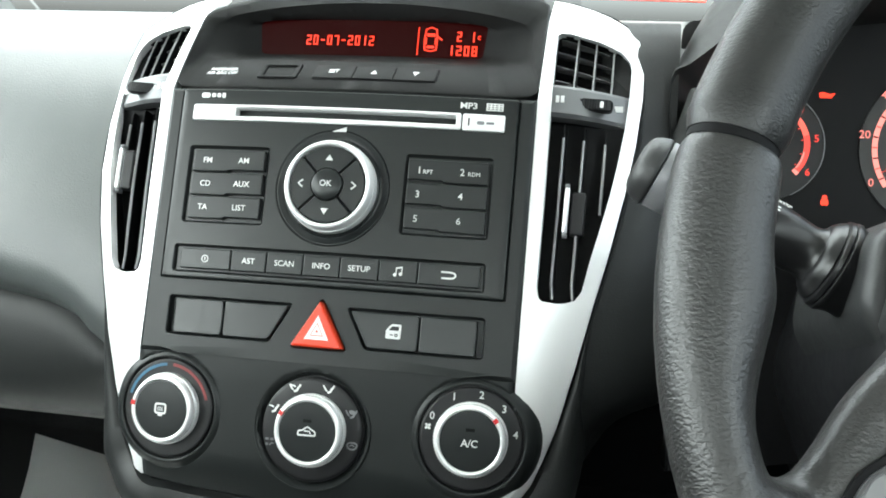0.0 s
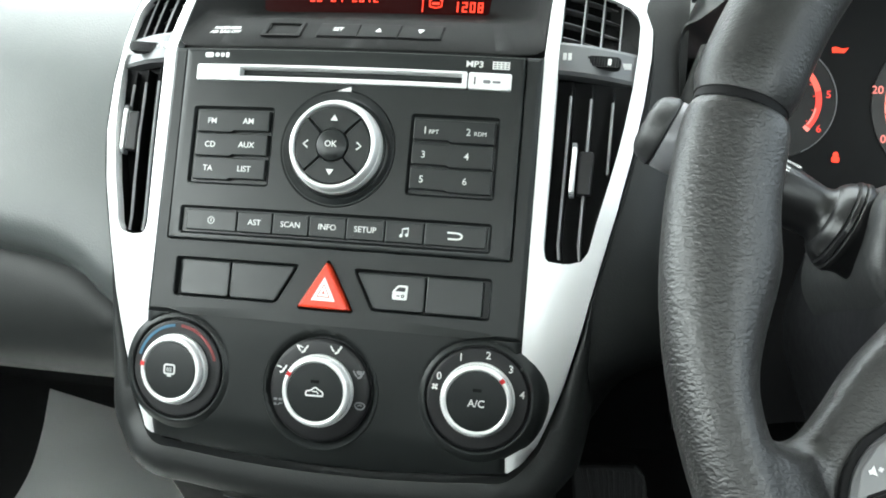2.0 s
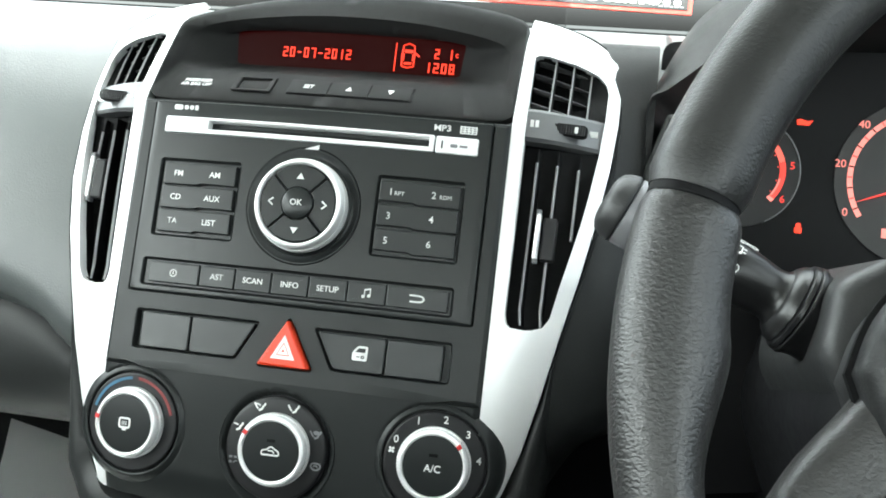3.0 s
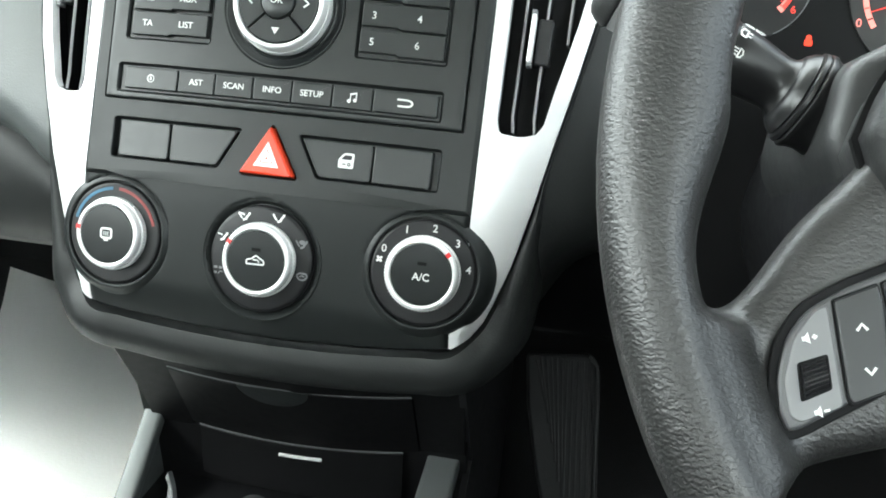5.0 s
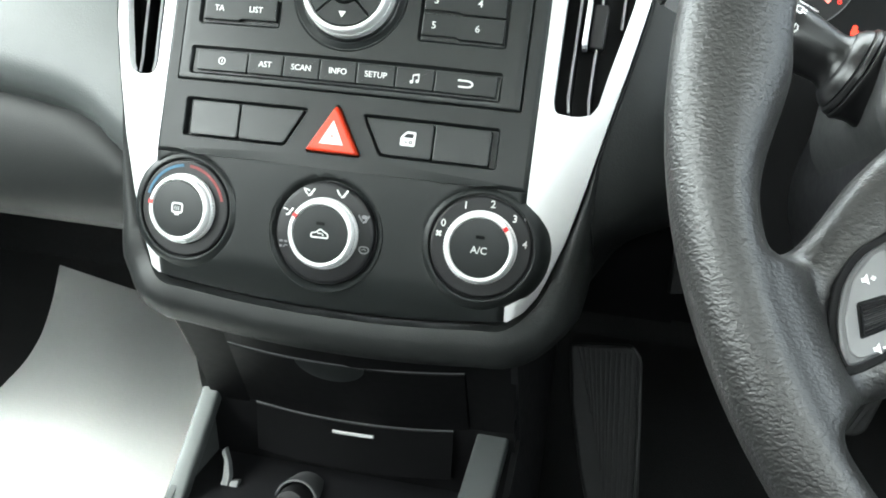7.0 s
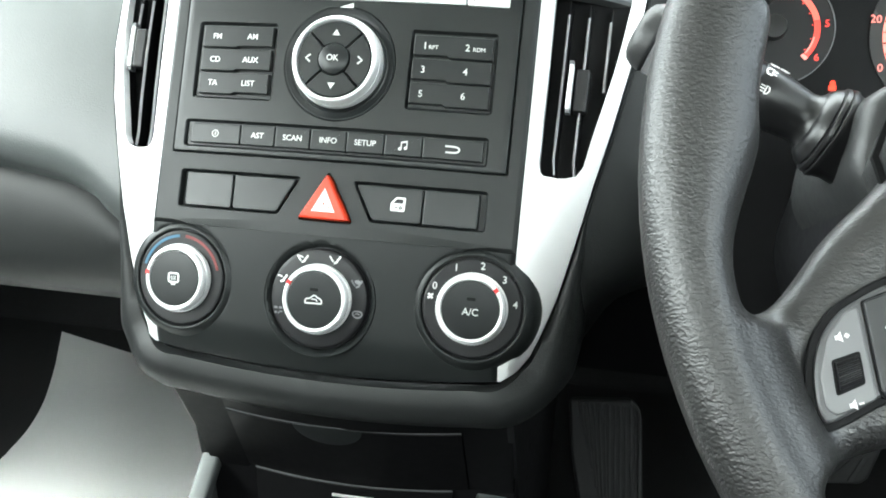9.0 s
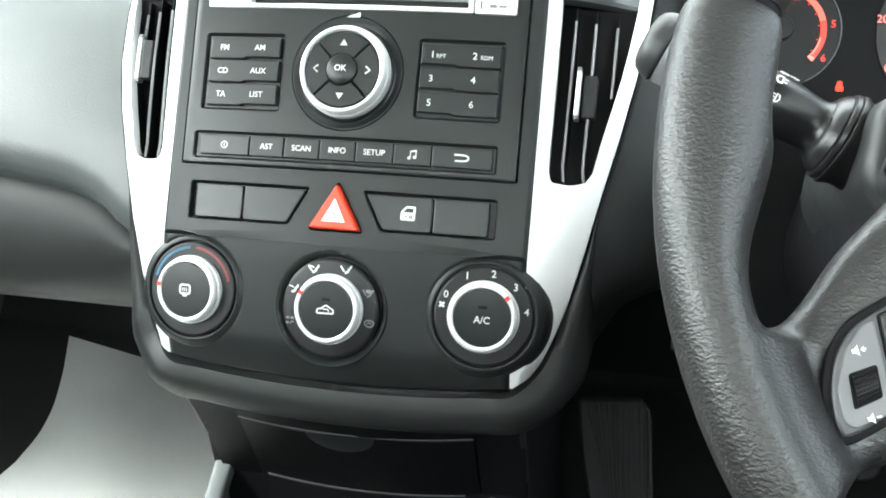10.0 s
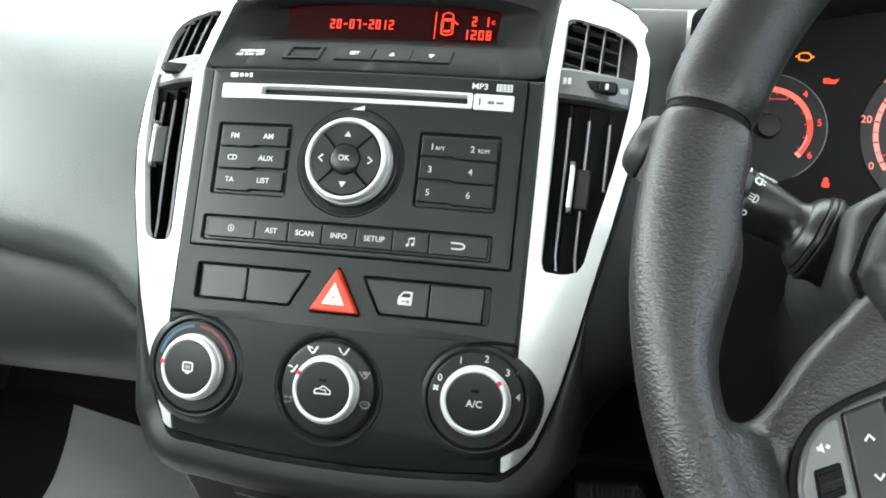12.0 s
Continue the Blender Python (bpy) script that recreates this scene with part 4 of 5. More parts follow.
px, pz = x + 0.0221 * math.cos(radians(168.5)), z + 0.0221 * math.sin(radians(168.5))
mark([place2(stroke([(0.0002, 0.0002), (0.0016, 0.0006)], 0.0011), px, pz, t) for t in (20, 110, 200, 290)], YD, disc3)


# ---- air vents ----
def air_vent(side):
    word = "passenger" if side < 0 else "driver"
    v = thing("air_vent", (side * 0.126, 0.01, 0.07), "black air vent with upright fins and chrome lever", "air vent", "console air vents", bowed=True)
    S = lambda x: side * x

    def floor_y(x, z):
        return face_y(z) + 0.022 + 0.010 * (abs(x) - 0.1015) / 0.05

    rows = []
    for i in range(40):
        z = 0.0022 + (VENT_TOP - 0.0023) * i / 39
        a, b = vent_edges(z)
        rows.append([(S(a - 0.001 + (b - a + 0.002) * k / 6), floor_y(a + (b - a) * k / 6, z), z) for k in range(7)])
    bm = loft(rows, closed=False)
    rim = [e for e in bm.edges if e.is_boundary]
    out = bmesh.ops.extrude_edge_only(bm, edges=rim)
    for g in out["geom"]:
        if isinstance(g, bmesh.types.BMVert):
            g.co.y = trim_y(g.co.x, g.co.z) + 0.004
    part("housing", bm, VOID, v)
    # the bar between the two outlets, with its thumbwheel
    bar = []
    for z in (0.0972, 0.0980, 0.1000, 0.1146, 0.1164, 0.1170):
        a, b = vent_edges(z)
        lift = {0.0972: 0.010, 0.0980: 0.0025, 0.1000: 0.0012, 0.1146: 0.0012, 0.1164: 0.0025, 0.1170: 0.010}[z]
        zt = z - 0.0
        row = []
        for k in range(7):
            x = a - 0.0006 + (b - a + 0.0012) * k / 6
            zz = zt + 0.0012 * k / 6
            row.append((S(x), trim_y(x, zz) + lift + 0.001, zz))
        bar.append(row)
    strip = part("centre_bar", loft(bar, closed=False), BAR, v)
    xc, zc = 0.1262 if side > 0 else 0.1228, 0.1076
    y0 = trim_y(xc, zc) + 0.002
    part("wheel_slot", plate(rounded(place2(box2(-0.0120, -0.0032, 0.0120, 0.0032), S(xc), zc, -2.5), 0.003), y0 - 0.0004, y0 + 0.004, 0.0003), VOID, strip)
    rings = []
    for k in range(64):
        x = -0.0108 + 0.0216 * k / 63
        h = 0.0013 * math.sqrt(max(0.05, 1 - (x / 0.0121) ** 2)) * (1.0 if k % 4 in (1, 2) else 0.72)
        (xa, za), (xb, zb) = place2([(x, -0.0024), (x, 0.0024)], S(xc), zc, -2.5)
        rings.append([(xa, y0 + 0.001, za), (xa, y0 - 0.0003 - h, za), (xb, y0 - 0.0003 - h, zb), (xb, y0 + 0.001, zb)])
    part("thumbwheel", loft(rings, cap0=True, cap1=True), BLACK, strip, "ribbed black thumbwheel", angle=15)
    mark([place2(rounded(box2(-0.0009, -0.0017, 0.0009, 0.0017), 0.0007), S(xc) + 0.0062, zc - 0.0004, -2.5)], y0 - 0.0018, strip, PAINT, "wheel_mark")
    mark([place2(o, S(0.1112), 0.1077) for o in (box2(-0.0022, -0.0018, -0.0004, 0.0018), box2(0.0004, -0.0018, 0.0022, 0.0018))], trim_y(0.1112, 0.1077) + 0.0018, strip)
    mark([place2(o, S(0.1410), 0.1085) for o in (box2(-0.0022, -0.0016, 0.0022, 0.0016),)], trim_y(0.1410, 0.1085) + 0.0012, strip)
    # lower outlet: three curved upright fins
    a_top, b_top = vent_edges(0.096)
    for f in (0.19, 0.46, 0.75):
        line = []
        for i in range(13):
            z = 0.0045 + 0.0915 * i / 12
            a, b = vent_edges(z)
            x = a + (b_top - a_top) * (f - 0.02 * (1 - i / 12))
            if x < b - 0.0012:
                line.append((x, trim_y(x, z) + 0.0065, z))
        bm = bmesh.new()
        rings = []
        for x, y, z in line:
            rings.append([(S(x - 0.0004), y + 0.0008, z), (S(x + 0.0004), y + 0.0008, z), (S(x + 0.0011), y + 0.014, z), (S(x - 0.0002), y + 0.014, z)])
        # one fin in two colours: sides blackened as shade, edge paled as highlight
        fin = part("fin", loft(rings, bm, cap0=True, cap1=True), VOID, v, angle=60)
        part("edge", loft([[(S(x - 0.0007), y + 0.0009, z), (S(x - 0.0004), y, z), (S(x), y - 0.0004, z), (S(x + 0.0004), y, z), (S(x + 0.0007), y + 0.0009, z)] for x, y, z in line[:-1]], cap0=True, cap1=True), FIN, fin, "rounded edge, paled to paint its highlight", angle=60)
    # lever on a fin
    xs, xb, wb, zc = (0.1182, 0.1240, 0.0036, 0.0500) if side > 0 else (-0.1344, -0.1292, 0.0034, 0.0612)
    ym = trim_y(xb, zc)
    lev = part("lever", plate(rounded(place2(box2(-wb, -0.0120, wb, 0.0105), xb, zc, -1), 0.0015), ym + 0.0050, ym + 0.012, 0.0010), BLACK, v)
    part("lever_strip", plate(rounded(place2(box2(-0.0012, -0.0118, 0.0012, 0.0118), xs, zc, -1), 0.0010), trim_y(xs, zc) + 0.0022, trim_y(xs, zc) + 0.008, 0.0009), CHROME, lev, "chrome lever strip")
    for k in (-1, 1):
        part("lever_end", plate(rounded(box2(xs - 0.0012, zc + k * 0.0125 - 0.0013, xs + 0.0012, zc + k * 0.0125 + 0.0013), 0.0005), trim_y(xs, zc) + 0.0028, trim_y(xs, zc) + 0.008, 0.0006), GREY, lev, "grey end cap of the lever strip")
    # upper outlet: upright fins before level ones
    for f in (0.26, 0.52, 0.78):
        bm = bmesh.new()
        rings, front = [], []
        for i in range(7):
            z = 0.1140 + 0.0360 * i / 6
            a, b = 0.1075, 0.1445
            x = a + (b - a) * f
            y = trim_y(x, z) + 0.0045
            rings.append([(S(x - 0.0004), y + 0.0008, z), (S(x + 0.0004), y + 0.0008, z), (S(x + 0.0008), y + 0.010, z), (S(x), y + 0.010, z)])
            front.append([(S(x - 0.0005), y + 0.0008, z), (S(x - 0.0003), y, z), (S(x), y - 0.0004, z), (S(x + 0.0003), y, z), (S(x + 0.0005), y + 0.0008, z)])
        # again the edge's highlight and the sides' shade are put into colour
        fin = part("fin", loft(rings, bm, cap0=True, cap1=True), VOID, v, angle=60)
        part("edge", loft(front, cap0=True, cap1=True), FIN, fin, "rounded edge, paled to paint its highlight", angle=60)
    for k in range(4):
        z = 0.1217 + 0.0095 * k
        a, b = vent_edges(min(z - 0.002, 0.145))
        bm = bmesh.new()
        rings = []
        for i in range(7):
            x = a + (b - a) * i / 6
            zz = z - 0.0072 * i / 6
            y = trim_y(x, zz) + 0.011
            rings.append([(S(x), y, zz), (S(x), y - 0.0004, zz + 0.0004), (S(x), y, zz + 0.0009), (S(x), y + 0.009, zz + 0.0012), (S(x), y + 0.009, zz)])
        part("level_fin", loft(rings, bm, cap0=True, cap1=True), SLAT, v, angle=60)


for side in (-1, 1):
    air_vent(side)


# ---- steering wheel ----
WC = Vector((0.3622, -0.166, -0.003))
RIM = 0.188
WHEEL = PANEL @ Matrix.Translation(WC) @ Matrix.Rotation(radians(-8), 4, "X")
wheel = thing("steering_wheel", (0, 0, 0), "black leather steering wheel with thumb switches on its spoke", "steering wheel", frame=WHEEL)


# how far the grip swells inward for the thumbs, by the angle from the wheel's foot
THUMB_SIDE = (0, 40, 51, 60, 72, 76, 79, 83, 86, 89, 94, 104)
THUMB_SWELL = (-0.004, -0.0080, -0.0075, -0.0064, -0.0062, -0.0064, -0.0045, -0.0003, 0.0028, 0.0046, 0.0028, 0.0012)


def rim_arc(a0, a1, n, grow=0.0, bm=None, thumb=0.0):
    rings = []
    for i in range(n + 1):
        a = radians(a0 + (a1 - a0) * i / n)
        edge = min(i, n - i) * abs(a1 - a0) / n
        k = 1 - 0.10 * max(0.0, 1 - edge / 0.7) ** 2
        ring = []
        for j in range(28):
            b = 2 * math.pi * j / 28
            # rounder in front, with a finger ledge behind
            side = abs(math.degrees(a) - 270)
            swell = thumb * max(0.0, -math.cos(b)) * float(np.interp(side, THUMB_SIDE, THUMB_SWELL))
            r = RIM + (0.0162 + grow) * k * math.cos(b) - swell
            y = (0.0150 + grow) * k * math.sin(b)
            ring.append((r * math.cos(a), y, r * math.sin(a)))
        rings.append(ring)
    return loft(rings, bm, cap0=True, cap1=True)


part("upper_rim", rim_arc(165.6, 14.4, 90, 0.0004), LEATHER_TOP, wheel, angle=70)
part("rim_seam", rim_arc(167.1, 164.3, 4, -0.0016), VOID, wheel)
part("rim_seam", rim_arc(15.7, 12.9, 4, -0.0016), VOID, wheel)


def local2(pts):
    return [(x - WC.x, z - WC.z) for x, z in pts]


def thick(outline, front, back, edge, bm):
    pts = ccw(outline)
    rings = []
    for d, y in ((-edge, back), (-0.3 * edge, back - 0.3 * edge), (0, back - edge), (0, front + edge), (-0.3 * edge, front + 0.3 * edge), (-edge, front)):
        rings.append([(x, y, z) for x, z in offset(pts, d)])
    loft(rings, bm, cap0=True, cap1=True)


grip = rim_arc(166.0, 374.0, 130, thumb=1.0)
spoke = smooth_line([(0.178, -0.030), (0.1868, -0.0440), (0.1906, -0.0520), (0.1946, -0.0566), (0.1988, -0.0572), (0.2030, -0.0542), (0.2090, -0.0455), (0.2175, -0.0307), (0.2317, -0.0130), (0.248, 0.010), (0.275, 0.028), (0.32, 0.036), (0.365, 0.036)], 3) + \
    smooth_line([(0.365, -0.075), (0.32, -0.080), (0.275, -0.085), (0.252, -0.0885), (0.240, -0.0925), (0.2285, -0.0972), (0.2225, -0.1008), (0.2190, -0.1047), (0.2178, -0.1090), (0.2185, -0.1155), (0.2200, -0.1215), (0.216, -0.128), (0.203, -0.110), (0.188, -0.075), (0.178, -0.030)], 3)[:-1]


def kept_outside(shape, radius):
    """The outline cut back to what lies outside a circle round the hub."""
    pts = [Vector(p) for p in local2(shape)]
    dense = [p.lerp(q, k / 8) for p, q in zip(pts, pts[1:] + pts[:1]) for k in range(8)]
    first = next(i for i, p in enumerate(dense) if p.length >= radius and p.x < 0)
    out, left = [], None
    for p in dense[first:] + dense[:first + 1]:
        if p.length >= radius:
            if left is not None:
                a, b = math.atan2(-left.y, -left.x), math.atan2(-p.y, -p.x)
                out += [(-radius * math.cos(a + (b - a) * k / 10), -radius * math.sin(a + (b - a) * k / 10)) for k in range(1, 10)]
                left = None
            out.append((p.x, p.y))
        elif left is None:
            left = p
    return out[:-1]


# the spoke, and layers (a little below the crotch) that lead from the rim's round down to it
web = [(x, min(z, -0.0600 + 0.6 * max(0.0, x - 0.205))) for x, z in spoke]
for side in (1, -1):
    thick([(side * x, z) for x, z in local2(spoke)], 0.0058, 0.032, 0.008, grip)
    for inward, front in ((0.0060, -0.0126), (0.0090, -0.0112), (0.0120, -0.0092), (0.0145, -0.0072), (0.0170, -0.0046), (0.0192, -0.0016), (0.0212, 0.0020)):
        thick([(side * x, z) for x, z in kept_outside(web, RIM - inward)], front, 0.032, 0.004, grip)
grip_ob = part("grip_rim", grip, LEATHER, wheel, "leather rim with its spokes", angle=80)
mod = grip_ob.modifiers.new("blend", "REMESH")
mod.mode, mod.voxel_size, mod.use_smooth_shade = "VOXEL", 0.0016, True
mod = grip_ob.modifiers.new("soften", "SMOOTH")
mod.factor, mod.iterations = 0.5, 26

cover = smooth_line([(0.2315, -0.004), (0.2415, -0.0262), (0.262, -0.040), (0.30, -0.050), (0.36, -0.053), (0.42, -0.050), (0.458, -0.040), (0.4785, -0.0262), (0.4885, -0.004), (0.480, 0.018), (0.455, 0.042),
                     (0.41, 0.056), (0.36, 0.060), (0.31, 0.056), (0.265, 0.042), (0.240, 0.018), (0.2315, -0.004)], 5)[:-1]
bm = bmesh.new()
pts = ccw(local2(cover))
loft([[(x, y, z) for x, z in offset(pts, d)] for d, y in ((0, 0.034), (0, 0.008), (-0.002, 0.003), (-0.006, -0.0005), (-0.016, -0.004), (-0.035, -0.007))], bm, cap1=True)
part("airbag_cover", bm, RUBBER, wheel, "grained plastic airbag cover", angle=70)
bm = bmesh.new()
loft([[(x, y, z) for x, z in offset(pts, 0.0018)] for y in (0.0150, 0.0120)], bm, cap1=True)
part("cover_gap", bm, VOID, wheel)

SWY = 0.0020


def pad2(pts):
    """The switch pad's own plan, brought forward from the spoke's back plane."""
    return [(-0.2012 + (x - -0.2012) * 0.9661, -0.0961 + (z - -0.0961) * 0.9661) for x, z in local2(pts)]



sw_out = [(0.2150, -0.0742), (0.2168, -0.0845), (0.2200, -0.0900), (0.2245, -0.0880), (0.2333, -0.0815), (0.2489, -0.0704), (0.262, -0.062), (0.2650, -0.0500), (0.2580, -0.0335), (0.246, -0.0375), (0.231, -0.0460), (0.2208, -0.0540), (0.2160, -0.0635)]
sw = part("switch_pad", plate(rounded(pad2(offset(ccw(sw_out), -0.0010)), 0.004), SWY - 0.0003, SWY + 0.010, 0.001), PADGREY, wheel, "grey thumb switch pad")
part("pad_gap", plate(rounded(pad2(offset(ccw(sw_out), 0.0014)), 0.004), SWY + 0.0012, SWY + 0.008, 0.0006), VOID, sw)
part("pad_plate", plate(rounded(pad2([(0.2180, -0.0745), (0.2203, -0.0842), (0.2235, -0.0858), (0.2345, -0.0795), (0.2275, -0.0520), (0.2240, -0.0540), (0.2195, -0.0620)]), 0.0015), SWY - 0.0006, SWY + 0.003, 0.0005),
     material("silver_switch_plate", (0.15, 0.15, 0.154), 0.34, metal=0.4, vary=0.04), sw, "silver switch plate")
ro = pad2([(0.2208, -0.0694), (0.2288, -0.0656), (0.2310, -0.0752), (0.2230, -0.0800)])
part("roller_slot", plate(rounded(ro, 0.001), SWY - 0.0010, SWY + 0.002, 0.0003), VOID, sw)
A, B, C, D = (Vector(p) for p in ro)
rings = []
for i in range(28):
    f = 0.10 + 0.80 * i / 27
    p, q = A.lerp(D, f).lerp(B.lerp(C, f), 0.12), A.lerp(D, f).lerp(B.lerp(C, f), 0.88)
    y = SWY - 0.0012 - 0.0022 * math.sin(math.pi * f) * (1.0 if i % 4 in (1, 2) else 0.6)
    rings.append([(p.x, SWY, p.y), (p.x, y, p.y), (q.x, y, q.y), (q.x, SWY, q.y)])
part("roller", loft(rings, cap0=True, cap1=True), BLACK, sw, "ribbed volume roller", angle=15)
for cx, cz, s in ((0.2232, -0.0620, 1), (0.2284, -0.0818, -1)):
    o = [[(-0.0020, -0.0008), (-0.0010, -0.0008), (0.0004, -0.0020), (0.0004, 0.0020), (-0.0010, 0.0008), (-0.0020, 0.0008)], box2(0.0012, -0.0004, 0.0030, 0.0004)]
    if s > 0:
        o.append(box2(0.0017, -0.0009, 0.0025, 0.0009))
    mark([place2(k, *pad2([(cx, cz)])[0], 20, 0.82) for k in o], SWY - 0.0006, sw, PAINT, "volume_mark")
for o, marks in (([(0.2288, -0.0508), (0.2398, -0.0449), (0.2418, -0.0500), (0.2460, -0.0734), (0.2366, -0.0786), (0.2352, -0.0770)], True), ([(0.2412, -0.0442), (0.2470, -0.0410), (0.2570, -0.0365), (0.2632, -0.0500), (0.2612, -0.0610), (0.2474, -0.0724), (0.2432, -0.0500)], False)):
    part("key_gap", plate(rounded(pad2(offset(ccw(o), 0.0006)), 0.001), SWY - 0.0006, SWY + 0.002, 0.0002), VOID, sw)
    k = part("key", plate(rounded(pad2(o), 0.001), SWY - 0.0018, SWY + 0.003, 0.0006), material("grey_key_plastic", (0.026, 0.027, 0.028), 0.36, metal=0.2, vary=0.05), sw)
    if marks:
        for cx, cz, s in ((0.2368, -0.0572, 1), (0.2402, -0.0688, -1)):
            c2 = pad2([(cx, cz)])[0]
            mark([place2(stroke([(-0.0014, -0.0008 * s), (0, 0.0009 * s), (0.0014, -0.0008 * s)], 0.0008), *c2, 12)], SWY - 0.0018, k)
    else:
        mark([place2(stroke([(-0.002, 0.0006), (0, 0.0012), (0.002, 0.0006)], 0.0006), *pad2([(0.2510, -0.0480)])[0], 15)], SWY - 0.0018, k, GREY)

# ---- indicator stalk and column ----
stalk = thing("indicator_stalk", (0.2, -0.08, 0.04), "black light stalk with white symbols on its barrel", "stalk")
AX0, AX1 = Vector((0.1576, -0.0630, 0.0555)), Vector((0.2321, -0.0550, 0.0213))
AXD = (AX1 - AX0).normalized()
AXU = AXD.cross(Vector((0, 1, 0))).normalized()
AXU = AXU if AXU.z > 0 else -AXU
AXF = AXD.cross(AXU)
AXF = AXF if AXF.y < 0 else -AXF


def along(profile, n=40, cap0=True, cap1=True, up=1.0):
    rings = []
    for d, r in profile:
        c = AX0 + AXD * d
        rings.append([tuple(c + 1.04 * r * (math.cos(2 * math.pi * i / n) * AXU * up + math.sin(2 * math.pi * i / n) * AXF)) for i in range(n)])
    return loft(rings, cap0=cap0, cap1=cap1)


part("tip", along([(-0.0072, 0.0040), (-0.0070, 0.0066), (-0.0063, 0.0090), (-0.0048, 0.0112), (-0.0022, 0.0126), (0.0008, 0.0134), (0.0020, 0.0136), (0.0027, 0.0131), (0.0032, 0.0118)], up=1.08), RUBBER, stalk, "dark grey rounded tip", angle=70)
part("tip_ring", along([(0.0030, 0.0118), (0.0033, 0.0131), (0.0038, 0.0134), (0.0100, 0.0134), (0.0132, 0.0129), (0.0138, 0.0124), (0.0141, 0.0116)], up=1.06), GREY, stalk, "pale grey ring", angle=60)
part("barrel", along([(0.0141, 0.0112), (0.0146, 0.0122), (0.030, 0.0124), (0.0472, 0.0125), (0.0476, 0.0121), (0.0480, 0.0124), (0.055, 0.0121), (0.062, 0.0113), (0.068, 0.0106), (0.0705, 0.0104), (0.073, 0.0109), (0.0745, 0.0122)]), GLOSS, stalk, angle=50)
part("collar", along([(0.0742, 0.0118), (0.0755, 0.0140), (0.0775, 0.0158), (0.0795, 0.0168), (0.0800, 0.0164), (0.0806, 0.0180), (0.0822, 0.0184), (0.0828, 0.0178), (0.0834, 0.0188), (0.0850, 0.0190), (0.0862, 0.0182), (0.090, 0.0172), (0.102, 0.0176)]), GLOSS, stalk, "flared collar", angle=50)
barrel = bpy.data.objects["barrel"]


def barrel_mark(d, turn, shapes, mat=PAINT):
    bm = bmesh.new()
    for o in shapes:
        top = []
        for y in (0.0134, 0.0136):
            ring = []
            for x, z in ccw([(0.85 * u + 0.0004, 0.85 * v) for u, v in o]):
                a = turn + z / 0.0126
                ring.append(tuple(AX0 + AXD * (d + x) + y * (math.sin(a) * AXU + math.cos(a) * AXF)))
            top.append(ring)
        loft(top, bm, cap1=True)
    part("symbol", bm, mat, barrel, "white lamp symbol")


arrow = [(-0.0026, 0.0), (-0.0004, 0.0019), (-0.0004, 0.0010), (0.0019, 0.0010), (0.0019, -0.0010), (-0.0004, -0.0010), (-0.0004, -0.0019), (-0.0026, 0.0)]
barrel_mark(0.0516, 1.08, [stroke(place2(arrow, -0.0016, 0.0), 0.0006), stroke(place2(arrow, 0.0032, 0.0, 180), 0.0006)])
barrel_mark(0.0493, 0.62, [stroke([(0.0012, -0.0021), (-0.0012, -0.0019), (-0.0020, 0.0), (-0.0012, 0.0019), (0.0012, 0.0021), (0.0012, -0.0021)], 0.0008), box2(0.0018, 0.0008, 0.0034, 0.0014), box2(0.0018, -0.0012, 0.0034, -0.0006)])
barrel_mark(0.0501, -0.02, [stroke([(0.0008, -0.0020), (0.0022, -0.0014), (0.0028, 0.0), (0.0022, 0.0014), (0.0008, 0.0020), (0.0008, -0.0020)], 0.0007), box2(-0.0022, 0.0010, 0.0002, 0.0015), box2(-0.0022, -0.0003, 0.0002, 0.0002), box2(-0.0022, -0.0016, 0.0002, -0.0011)])
barrel_mark(0.0501, -0.58, [arc_band(0, 0, 0.0009, 0.0015, 0, 359.9, 14)])
barrel_mark(0.0431, 0.18, [[(-0.0012, -0.0010), (0.0012, 0), (-0.0012, 0.0010)]])
barrel_mark(0.0443, 1.10, [stroke([(0, -0.0040), (0.0002, 0.0), (0, 0.0040)], 0.0006)])

shroud = thing("steering_column_shroud", (0.36, 0, 0), "dark plastic shroud round the steering column", "column shroud")
bm = bmesh.new()
rings = []
for y, g in ((-0.112, -0.02), (-0.108, -0.008), (-0.09, 0.0), (-0.02, 0.004), (0.12, 0.012)):
    o = rounded([(0.240 - g, -0.02), (0.258 - g, 0.034 + g), (0.300, 0.050 + g), (0.420, 0.050 + g), (0.455 + g, 0.034 + g), (0.468 + g, -0.02), (0.44 + g, -0.075 - g), (0.266 - g, -0.075 - g)], 0.02, 6)
    rings.append([(x, y, z) for x, z in o])
part("shell", loft(rings, bm, cap0=True, cap1=True), BLACK, shroud, angle=60)
o = rounded([(0.236, 0.0), (0.240, 0.030), (0.262, 0.044), (0.275, 0.03), (0.275, -0.02), (0.250, -0.022)], 0.008, 5)
part("stalk_boot", loft([[(x, y, z) for x, z in offset(ccw(o), g)] for y, g in ((-0.088, -0.006), (-0.086, -0.002), (-0.08, 0.0), (0.02, 0.006))], cap0=True), RUBBER, shroud, angle=60)

# ---- instrument cluster ----
cluster = thing("instrument_cluster", (0.30, 0.115, 0.11), "black instrument cluster with red-lit dials and warning lamps", "instrument cluster")
YG = 0.115
part("dial_face", plate(rounded(box2(0.175, 0.050, 0.545, 0.192), 0.01), YG, YG + 0.004, 0.0005), VOID, cluster)
GX, GZ = 0.2262, 0.1150
gauge = part("rev_counter", plate(circle(GX, GZ, 0.0345, 64), YG - 0.0012, YG, 0.0003), BLACK, cluster, "rev counter disc")
